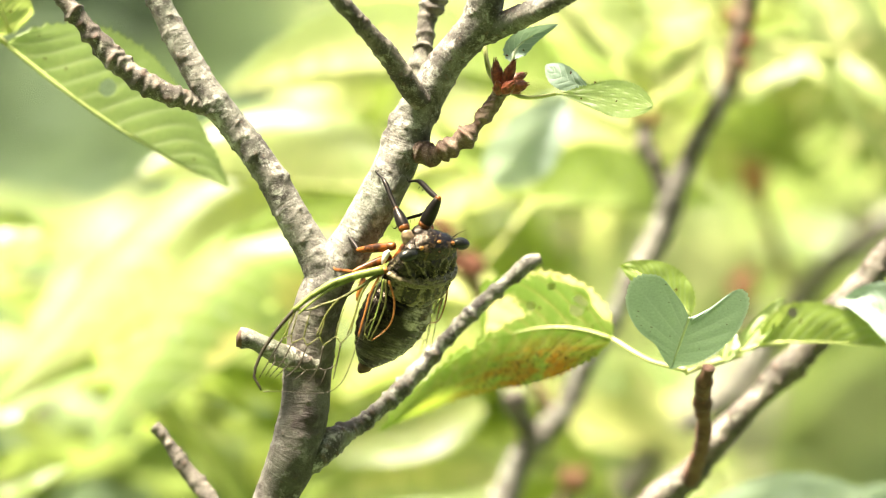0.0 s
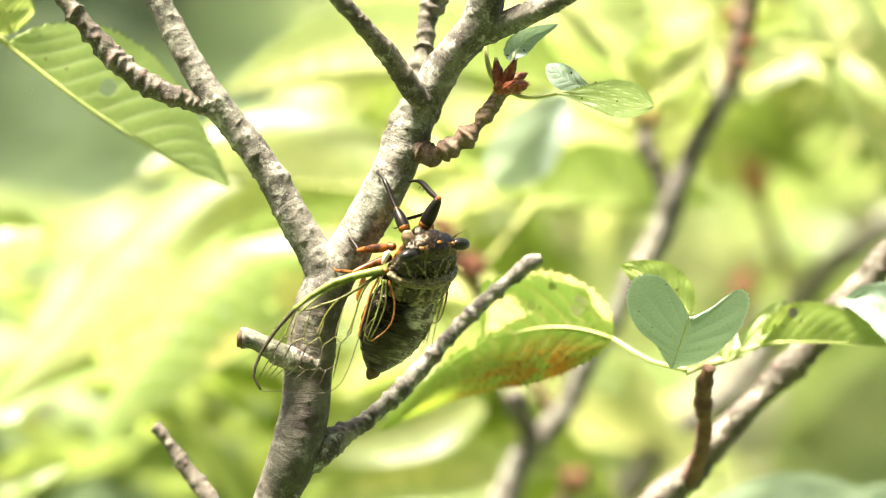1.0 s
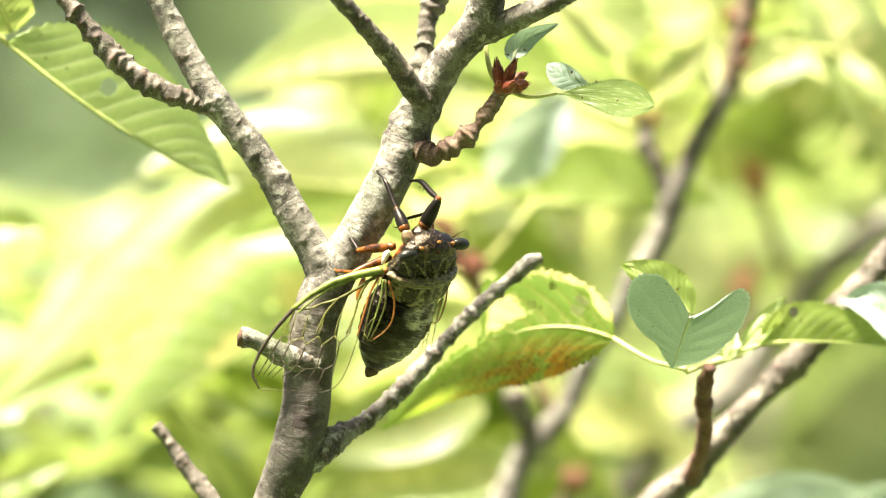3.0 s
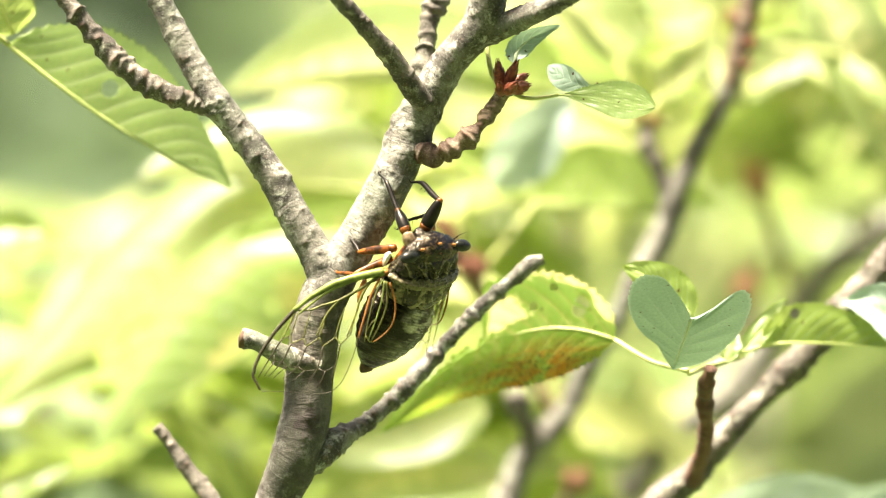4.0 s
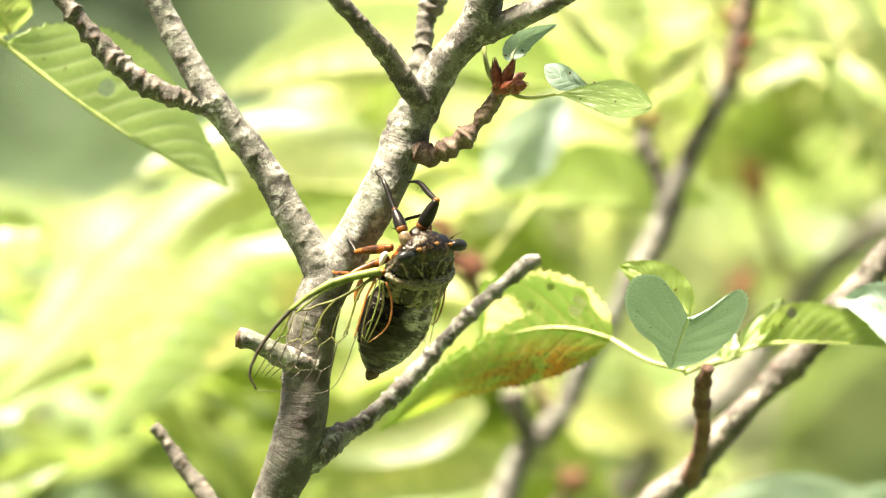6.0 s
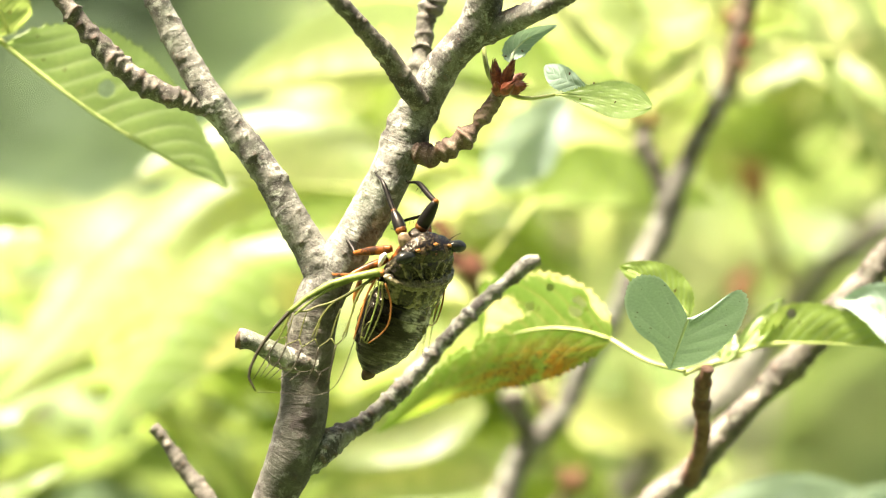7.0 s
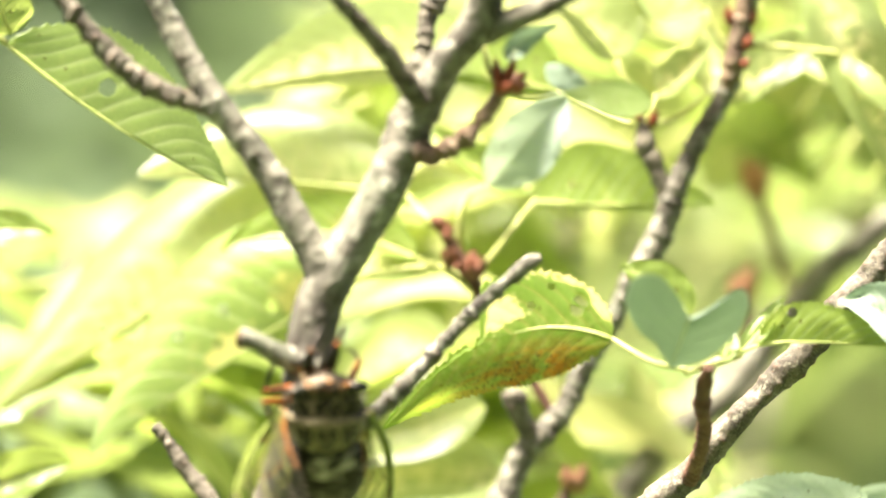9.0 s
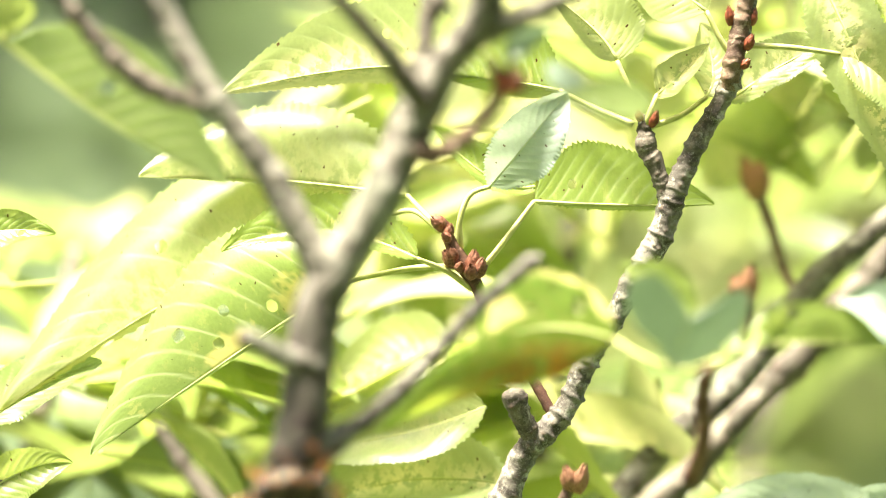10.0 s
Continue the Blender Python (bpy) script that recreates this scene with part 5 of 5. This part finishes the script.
def cicada_wings():
    lead = lambda u: float(np.interp(u, (0, 0.13, 0.26, 0.4, 0.53, 0.72, 0.85, 0.93, 0.975, 1), (0, -0.22, -0.40, -0.49, -0.525, -0.48, -0.40, -0.31, -0.22, 0.0)))
    trail = lambda u: float(np.interp(u, (0, 0.05, 0.2, 0.39, 0.53, 0.62, 0.70, 0.77, 0.85, 0.93, 1), (0.06, 0.16, 0.30, 0.49, 0.68, 0.77, 0.79, 0.68, 0.44, 0.20, 0.03)))
    edge = [(0.54 * u / 8, 0.0) for u in range(9)]
    tip = [(u, 0.0) for u in (0.52, 0.6, 0.68, 0.76, 0.84, 0.89, 0.93, 0.955, 0.975, 0.988, 1.0)]
    fore = [(edge, 0.9, VEIN_GREEN), ([(u, 0.08) for u in (0.02, 0.15, 0.3, 0.44, 0.53)], 0.42, VEIN_GREEN), (tip, 0.42, VEIN_DARK)]
    fore.append(([(0.15 + 0.085 * k, 1.0) for k in range(11)], 0.10, VEIN_DARK))
    fore.append(([(0.02, 0.3), (0.17, 0.39), (0.31, 0.32), (0.40, 0.21), (0.46, 0.15), (0.53, 0.02)], 0.34, VEIN_OLIVE))
    fore.append(([(0.31, 0.32), (0.42, 0.36), (0.55, 0.43)], 0.28, VEIN_OLIVE))
    fore.append(([(0.10, 0.36), (0.20, 0.58), (0.30, 0.74), (0.42, 0.80)], 0.30, VEIN_OLIVE))
    fore.append(([(0.02, 0.42), (0.14, 0.72), (0.26, 0.90), (0.38, 0.98)], 0.30, VEIN_ORANGE))
    fore.append(([(0.53, 0.02), (0.60, 0.07), (0.70, 0.12)], 0.24, VEIN_OLIVE))
    # the cells before the hem: a chain across the wing, and veins from it to the hem
    chain = [(0.70, 0.12), (0.65, 0.17), (0.68, 0.24), (0.61, 0.31), (0.63, 0.40), (0.54, 0.47), (0.56, 0.57), (0.47, 0.65), (0.48, 0.76), (0.40, 0.84)]
    hem = ((0.96, 0.25), None, (0.91, 0.46), None, (0.86, 0.63), None, (0.78, 0.79), None, (0.66, 0.90), None)
    root = (None, (0.53, 0.06), None, (0.46, 0.15), None, (0.42, 0.36), None, (0.31, 0.50), None, (0.28, 0.72))
    for p, q in zip(chain, chain[1:]):
        fore.append(([p, ((p[0] + q[0]) / 2, (p[1] + q[1]) / 2), q], 0.17, VEIN_OLIVE))
    for (u0, v0), out, back_to in zip(chain, hem, root):
        u1, v1 = out or back_to
        fore.append(([(u0, v0), (u0 + (u1 - u0) * 0.5, v0 + (v1 - v0) * 0.45), (u1, v1)], 0.17, VEIN_DARK if out else VEIN_OLIVE))
    # a second row of cells nearer the hem
    outer = ((0.80, 0.19), (0.79, 0.35), (0.745, 0.52), (0.67, 0.69), (0.575, 0.84))
    for p, q in zip(outer, outer[1:]):
        fore.append(([p, ((p[0] + q[0]) / 2 + 0.03, (p[1] + q[1]) / 2), q], 0.13, VEIN_DARK))
        u1, v1 = (p[0] + q[0]) / 2 + 0.03, (p[1] + q[1]) / 2
        fore.append(([(u1, v1), (u1 + 0.06, v1 + 0.06), (u1 + 0.10, v1 + 0.12)], 0.12, VEIN_DARK))
    lead_h = lambda u: -0.10 * math.sin(math.pi * u)
    trail_h = lambda u: 0.15 + 0.85 * math.sin(math.pi * (0.1 + 0.75 * u)) ** 0.9
    hind = [([(u / 8, 0.0) for u in range(9)], 0.16, VEIN_OLIVE), ([(0.02, 0.3), (0.3, 0.34), (0.6, 0.30), (0.95, 0.24)], 0.22, VEIN_GREEN), ([(0.02, 0.5), (0.35, 0.58), (0.65, 0.52), (0.97, 0.45)], 0.22, VEIN_OLIVE),
            ([(0.02, 0.8), (0.3, 0.98), (0.6, 1.0), (0.80, 0.9), (0.97, 0.6)], 0.22, VEIN_ORANGE), ([(0.3, 0.34), (0.36, 0.46), (0.35, 0.58)], 0.14, VEIN_OLIVE), ([(0.62, 0.3), (0.70, 0.15), (0.85, 0.0)], 0.13, VEIN_OLIVE), ([(0.9, 0.0), (0.97, 0.3), (0.98, 0.6)], 0.13, VEIN_OLIVE)]
    made = wing("forewing", (-10.8, -0.7, -1.4), (-0.651, -0.748, 0.128), (0.378, -0.175, 0.903), 42.0, 16.0, (lead, trail), fore, "clear forewing with green leading vein", -1)
    wing("hindwing", (-12.0, -1.6, 0.0), (-0.35, -0.74, 0.57), (0.763, 0.136, 0.632), 16.0, 5.6, (lead_h, trail_h), hind, "small clear hindwing with orange and olive veins", -1)
    other = wing("forewing", (-10.4, -1.2, -0.6), (-0.25, -0.93, -0.27), (0.15, -0.2, 0.95), 47.0, 16.0, (lead, trail), fore, "clear forewing folded along the body", 1)
    wing("hindwing", (-9.8, -3.6, -0.6), (-0.15, -0.97, -0.10), (0.15, -0.1, 0.95), 19.0, 7.0, (lead_h, trail_h), hind, "small clear hindwing folded along the body", 1)
    return made, other


def leg_pieces(name, upper, lower, thick, material, tip_material):
    """Femur and shin, each along its own z from the joint; the foot is part of the shin."""
    femur = tube(name + "_femur", [(0, 0, 0, 0.35 * thick * MM), (0, 0, 0.18 * upper * MM, 0.95 * thick * MM), (0, 0, 0.55 * upper * MM, 1.0 * thick * MM), (0, 0, 0.88 * upper * MM, 0.72 * thick * MM), (0, 0, upper * MM, 0.5 * thick * MM)],
                 material, cicada, around=14, step=0.0004)
    ball("knee", (0, 0, upper * MM), (0.52 * thick * MM, 0.52 * thick * MM, 0.5 * thick * MM), JOINT, femur, sides=10)
    tube("joint_ring", [(0, 0, 0.02 * upper * MM, 0.75 * thick * MM), (0, 0, 0.14 * upper * MM, 0.99 * thick * MM), (0, 0, 0.2 * upper * MM, 0.99 * thick * MM)], JOINT, femur, around=14, step=0.0003)
    bend = 0.10 * lower
    shin = tube(name + "_shin", [(0, 0, 0, 0.40 * thick * MM), (0.3 * bend * MM, 0, 0.25 * lower * MM, 0.44 * thick * MM), (bend * MM, 0, 0.62 * lower * MM, 0.40 * thick * MM), (0.8 * bend * MM, 0, 0.8 * lower * MM, 0.22 * thick * MM), (0, 0, lower * MM, 0.18 * thick * MM)],
                tip_material, cicada, around=10, step=0.0004)
    for a in (-1, 1):
        tube("claw", [(0, 0, lower * 0.985 * MM, 0.12 * thick * MM), (0.5 * MM, 0.4 * a * MM, (lower + 0.5) * MM, 0.06 * thick * MM), (0.9 * MM, 0.5 * a * MM, (lower + 0.1) * MM, 0.03 * thick * MM)], BLACK, shin, around=6, step=0.0003)
    for k in range(4):
        z = lower * (0.25 + 0.13 * k) * MM
        tube("spine", [(0.2 * bend * MM, 0, z, 0.09 * thick * MM), (0.2 * bend * MM - 0.9 * MM, 0.3 * MM, z + 0.7 * MM, 0.02 * thick * MM)], BLACK, shin, around=5, step=0.0004)
    return femur, shin


abdomen = cicada_body()
left_wing, right_wing = cicada_wings()
for x in (-4.6, 0.4):
    tube("hip", [(*mm(x + 0.6, 5.5, -3.6), 0.0016), (*mm(x, 6.8, -4.9), 0.0015), (*mm(x, 7.6, -5.8), 0.0011)], TAN, cicada, around=14, step=0.0005, label="tan hip of a foreleg")
LEGS = {
    "fore_left": (leg_pieces("foreleg", 6.8, 12.5, 1.5, BLACK, BLACK), (-4.8, 7.4, -5.6), (-0.2, 0.6, 0.8), 6.8, 12.5),
    "fore_right": (leg_pieces("foreleg", 8.8, 14.0, 1.7, BLACK, BLACK), (0.4, 7.4, -5.6), (-0.02, 0.74, 0.70), 8.8, 14.0),
    "mid_left": (leg_pieces("midleg", 10.5, 9.5, 1.15, AMBER, BLACK), (-6.2, 3.0, -5.2), (-1.0, -0.9, 0.2), 10.5, 9.5),
    "mid_right": (leg_pieces("midleg", 8.6, 9.5, 1.0, AMBER, BLACK), (5.2, 2.2, -4.6), (0.6, 0.9, -0.3), 8.6, 9.5),
    "hind_left": (leg_pieces("hindleg", 10.5, 12.0, 1.05, AMBER, AMBER), (-6.0, -0.5, -5.0), (-1.0, -0.3, 0.1), 10.5, 12.0),
    "hind_right": (leg_pieces("hindleg", 9.0, 12.0, 1.0, AMBER, AMBER), (5.0, -2.8, -4.6), (0.9, -0.4, -0.4), 9.0, 12.0),
}


# ---- what moves ----
def bone(start, end, toward):
    """The pose of a leg piece from one joint to the next."""
    z = (end - start).normalized()
    x = toward - z * toward.dot(z)
    x = x.normalized() if x.length > 1e-9 else z.orthogonal().normalized()
    y = z.cross(x)
    m = Matrix((x, y, z)).transposed().to_4x4()
    m.translation = start
    return m


def leg_pose(root, foot, pole, upper, lower):
    """Two pieces from hip to foot, bent towards pole."""
    root, foot, pole = Vector(root), Vector(foot), Vector(pole)
    gap = foot - root
    d = min(max(gap.length, abs(upper - lower) + 0.4), upper + lower - 0.05)
    way = gap.normalized()
    reach = (upper * upper - lower * lower + d * d) / (2 * d)
    rise = math.sqrt(max(upper * upper - reach * reach, 0.0))
    out = pole - way * pole.dot(way)
    knee = root + way * reach + out.normalized() * rise
    end = root + way * d
    return bone(root * MM, knee * MM, out), bone(knee * MM, end * MM, out)


def between(rows, t):
    for (t0, a), (t1, b) in zip(rows, rows[1:]):
        if t <= t1:
            f = max(0.0, (t - t0) / (t1 - t0))
            f = f * f * (3 - 2 * f)
            return Vector(a).lerp(Vector(b), f)
    return Vector(rows[-1][1])


def motions():
    # focus stays on the insect, then is pulled to the branches behind
    pull = ((0, -8), (7.9, -8), (8.2, -5), (8.4, 2), (8.5, 7), (8.6, 14), (8.7, 22), (8.8, 31), (8.9, 44), (9.0, 68), (9.1, 105), (9.2, 138), (9.35, 158), (9.5, 160), (10, 160))
    walk(focus_mark, [(t, pose(0, y * MM, HEIGHT)) for t, y in pull])
    body = [
        (0, pose(-0.00515, -0.01080, 1.49577, 135.69, -7.22, 38.09)),
        (3.5, pose(-0.00543, -0.01080, 1.49556, 135.69, -7.22, 38.09)),
        (7, pose(-0.00570, -0.01080, 1.49535, 135.69, -7.22, 38.09)),
        (7.1, pose(-0.00610, -0.01080, 1.49487, 136.79, -6.21, 37.20)),
        (7.2, pose(-0.00649, -0.01080, 1.49440, 137.86, -5.19, 36.33)),
        (7.3, pose(-0.00713, -0.01080, 1.49369, 138.64, -4.28, 35.24)),
        (7.4, pose(-0.00827, -0.01097, 1.49251, 138.82, -3.62, 33.69)),
        (7.5, pose(-0.00967, -0.01114, 1.49111, 138.71, -3.09, 31.91)),
        (7.6, pose(-0.01106, -0.01131, 1.48970, 138.57, -2.56, 30.13)),
        (7.7, pose(-0.01264, -0.01149, 1.48810, 138.72, -2.04, 28.51)),
        (7.8, pose(-0.01461, -0.01166, 1.48612, 139.44, -1.49, 27.23)),
        (7.9, pose(-0.01677, -0.01183, 1.48394, 140.44, -0.93, 26.12)),
        (8, pose(-0.01861, -0.01200, 1.48168, 141.17, -0.17, 25.49)),
        (8.1, pose(-0.01980, -0.01211, 1.47922, 141.37, 0.94, 25.80)),
        (8.2, pose(-0.02066, -0.01222, 1.47667, 141.33, 2.23, 26.58)),
        (8.3, pose(-0.02162, -0.01233, 1.47421, 141.51, 2.85, 26.91)),
        (8.4, pose(-0.02276, -0.01244, 1.47191, 142.14, 2.17, 26.35)),
        (8.5, pose(-0.02400, -0.01256, 1.46969, 143.01, 0.84, 25.32)),
        (8.6, pose(-0.02478, -0.01267, 1.46762, 143.26, -0.79, 24.06)),
        (8.7, pose(-0.02493, -0.01278, 1.46582, 141.03, -2.18, 21.41)),
        (8.8, pose(-0.02552, -0.01289, 1.46418, 134.45, -1.68, 15.54)),
        (8.9, pose(-0.02690, -0.01300, 1.46255, 126.92, -0.69, 8.68)),
        (9, pose(-0.02854, -0.01300, 1.46044, 124.27, -1.06, 5.64)),
        (9.1, pose(-0.03045, -0.01300, 1.45738, 124.70, -2.25, 5.24)),
        (9.2, pose(-0.03239, -0.01300, 1.45430, 124.95, -3.20, 5.07)),
        (9.3, pose(-0.03406, -0.01300, 1.45212, 124.86, -3.43, 5.08)),
        (9.4, pose(-0.03559, -0.01300, 1.45040, 124.61, -3.30, 5.18)),
        (9.5, pose(-0.03672, -0.01300, 1.44847, 124.43, -3.14, 5.28)),
        (9.6, pose(-0.03706, -0.01300, 1.44611, 124.40, -2.91, 5.34)),
        (9.7, pose(-0.03700, -0.01300, 1.44354, 124.45, -2.64, 5.39)),
        (9.8, pose(-0.03696, -0.01300, 1.44106, 124.49, -2.44, 5.42)),
        (9.9, pose(-0.03694, -0.01300, 1.43876, 124.50, -2.37, 5.43)),
        (10, pose(-0.03694, -0.01300, 1.43709, 124.50, -2.37, 5.43)),
    ]
    walk(cicada, body)
    # the abdomen pumps while it sings
    walk(abdomen, [
        (0, pose(0, -0.009, 0, -16.0, 0, -22.0)),
        (0.1, pose(0, -0.009, 0, -16.0, 0, -22.0)),
        (0.3, pose(0, -0.009, 0, -23.0, 0, -21.0)),
        (0.5, pose(0, -0.009, 0, -21.0, 0, -21.0)),
        (1, pose(0, -0.009, 0, -23.0, 0, -21.0)),
        (1.5, pose(0, -0.009, 0, -23.0, 0, -20.0)),
        (2, pose(0, -0.009, 0, -23.0, 0, -19.0)),
        (2.5, pose(0, -0.009, 0, -20.0, 0, -18.0)),
        (2.7, pose(0, -0.009, 0, -16.0, 0, -18.0)),
        (3.2, pose(0, -0.009, 0, -22.0, 0, -19.0)),
        (3.8, pose(0, -0.009, 0, -19.0, 0, -19.0)),
        (4, pose(0, -0.009, 0, -13.0, 0, -18.0)),
        (4.2, pose(0, -0.009, 0, -21.0, 0, -18.0)),
        (4.5, pose(0, -0.009, 0, -21.0, 0, -19.0)),
        (5, pose(0, -0.009, 0, -23.0, 0, -19.0)),
        (5.5, pose(0, -0.009, 0, -23.0, 0, -19.0)),
        (6.2, pose(0, -0.009, 0, -22.0, 0, -18.0)),
        (7, pose(0, -0.009, 0, -21.0, 0, -20.0)),
        (7.3, pose(0, -0.009, 0, -20.0, 0, -18.0)),
        (7.7, pose(0, -0.009, 0, -24.0, 0, -17.0)),
        (8, pose(0, -0.009, 0, -15.0, 0, -3.0)),
        (8.3, pose(0, -0.009, 0, -24.0, 0, -14.0)),
        (8.6, pose(0, -0.009, 0, -24.0, 0, -12.0)),
        (8.9, pose(0, -0.009, 0, -6.0, 0, 3.0)),
        (9.2, pose(0, -0.009, 0, -5.0, 0, 2.0)),
        (10, pose(0, -0.009, 0, 4.0, 0, 5.0)),
    ])
    # the spread wing is drawn in as the insect backs down
    hinge = (-0.0108, -0.0007, -0.0014)
    walk(left_wing, [(t, pose(*hinge, *turn)) for t, turn in (
        (0, (-4.2, 2.3, -6.1)), (7, (-2.7, 1.4, -4.9)), (7.3, (-6.5, 6.1, -4.6)), (7.5, (-10.9, 10.8, -10.8)), (7.8, (-18.5, 14.6, -22.1)),
        (8.0, (-36.4, 17.3, -32.3)), (8.3, (-21.4, 17.8, -18.9)), (8.5, (-34.2, 18.6, -28.1)), (8.6, (-36.6, 21.1, -27.8)), (8.9, (-33.4, 33.4, -4.0)), (9.0, (-37.0, 37.6, -5.0)), (9.4, (-29.0, 41.0, 2.0)), (10, (-29.0, 41.0, 2.0)))])
    walk(right_wing, [(t, pose(0.0104, -0.0012, -0.0006, *turn)) for t, turn in (
        (0, (0, 0, 0)), (7.2, (0, 0, 0)), (7.6, (-3, -10, -3)), (8.0, (-5, -20, -5)), (8.3, (-8, -31, -8)), (8.5, (-8, -34, -8)), (8.7, (-12, -40, -8)), (9.0, (0, -48, -22)), (9.4, (-2, -53, -17)), (10, (-2, -53, -17)))])
    feet = {
        "fore_left": [(0, (-0.01618, -0.005, 1.5187)), (7.75, (-0.01618, -0.005, 1.5187)), (8.0, (-0.02146, -0.006, 1.5082)), (8.15, (-0.02174, -0.006, 1.5079)), (8.3, (-0.02868, -0.007, 1.496)), (8.5, (-0.0284, -0.007, 1.4937)), (8.65, (-0.02868, -0.007, 1.4918)), (8.9, (-0.02882, -0.007, 1.4827)), (9.0, (-0.02882, -0.007, 1.482)), (9.2, (-0.02951, -0.007, 1.4716)), (9.5, (-0.03119, -0.007, 1.4653)), (9.8, (-0.03327, -0.007, 1.457)), (10, (-0.03397, -0.007, 1.4528))],
        "fore_right": [(0, (-0.00837, -0.004, 1.5166)), (7.2, (-0.00837, -0.004, 1.5166)), (7.45, (-0.00545, -0.002, 1.5201)), (7.55, (-0.00587, -0.002, 1.5197)), (7.8, (-0.01034, -0.003, 1.5129)), (8.05, (-0.01061, -0.003, 1.5124)), (8.3, (-0.01591, -0.004, 1.4969)), (8.45, (-0.01591, -0.004, 1.4964)), (8.62, (-0.01616, -0.006, 1.4901)), (8.75, (-0.02008, -0.005, 1.4862)), (8.9, (-0.02372, -0.004, 1.483)), (9.2, (-0.02568, -0.004, 1.4722)), (9.5, (-0.02763, -0.004, 1.4639)), (9.8, (-0.02847, -0.004, 1.4555)), (10, (-0.02917, -0.004, 1.4513))],
        "mid_left": [(0, (-0.0232, -0.002, 1.5057)), (7.3, (-0.0232, -0.002, 1.5054)), (7.5, (-0.02791, -0.004, 1.5068)), (7.7, (-0.0254, -0.004, 1.5029)), (7.9, (-0.02847, -0.004, 1.5029)), (8.1, (-0.02875, -0.004, 1.5024)), (8.3, (-0.03478, -0.003, 1.4911)), (8.45, (-0.03506, -0.003, 1.4906)), (8.6, (-0.04326, -0.008, 1.4828)), (8.75, (-0.04229, -0.008, 1.4793)), (8.9, (-0.0396, -0.005, 1.4748)), (9.2, (-0.04033, -0.004, 1.4694)), (9.5, (-0.04215, -0.004, 1.4632)), (9.8, (-0.04103, -0.004, 1.4555)), (10, (-0.04103, -0.004, 1.4513))],
        "mid_right": [(0, (-0.01175, -0.001, 1.505)), (7.2, (-0.01175, -0.001, 1.505)), (7.6, (-0.01319, 0.003, 1.505)), (8.0, (-0.02019, 0.002, 1.4917)), (8.4, (-0.02412, 0.002, 1.4833)), (8.7, (-0.02576, 0, 1.4777)), (9.0, (-0.02408, 0, 1.4749)), (9.4, (-0.02688, 0, 1.4609)), (10, (-0.02856, 0, 1.4455))],
        "hind_left": [(0, (-0.02679, -0.004, 1.4959)), (7.3, (-0.02679, -0.004, 1.4946)), (7.6, (-0.03124, -0.005, 1.489)), (8.0, (-0.03472, -0.005, 1.4813)), (8.4, (-0.03751, -0.005, 1.4723)), (8.7, (-0.03894, -0.004, 1.4652)), (9.0, (-0.04033, -0.004, 1.4583)), (9.4, (-0.04242, -0.004, 1.4457)), (10, (-0.04382, -0.004, 1.4359))],
        "hind_right": [(0, (-0.02016, 0, 1.4917)), (7.3, (-0.02016, 0, 1.491)), (7.6, (-0.0244, 0.002, 1.4833)), (8.0, (-0.02692, 0.002, 1.4749)), (8.4, (-0.0272, 0.002, 1.4637)), (8.7, (-0.02744, 0, 1.4595)), (9.0, (-0.02716, 0, 1.4525)), (9.4, (-0.02926, 0, 1.4413)), (10, (-0.03066, 0, 1.4315))],
    }
    for name, ((femur, shin), root, pole, upper, lower) in LEGS.items():
        upper_rows, lower_rows = [], []
        for t, m in body:
            foot = (m.inverted() @ between(feet[name], t)) / MM
            a, b = leg_pose(root, foot, pole, upper, lower)
            upper_rows.append((t, a))
            lower_rows.append((t, b))
        walk(femur, upper_rows)
        walk(shin, lower_rows)


motions()
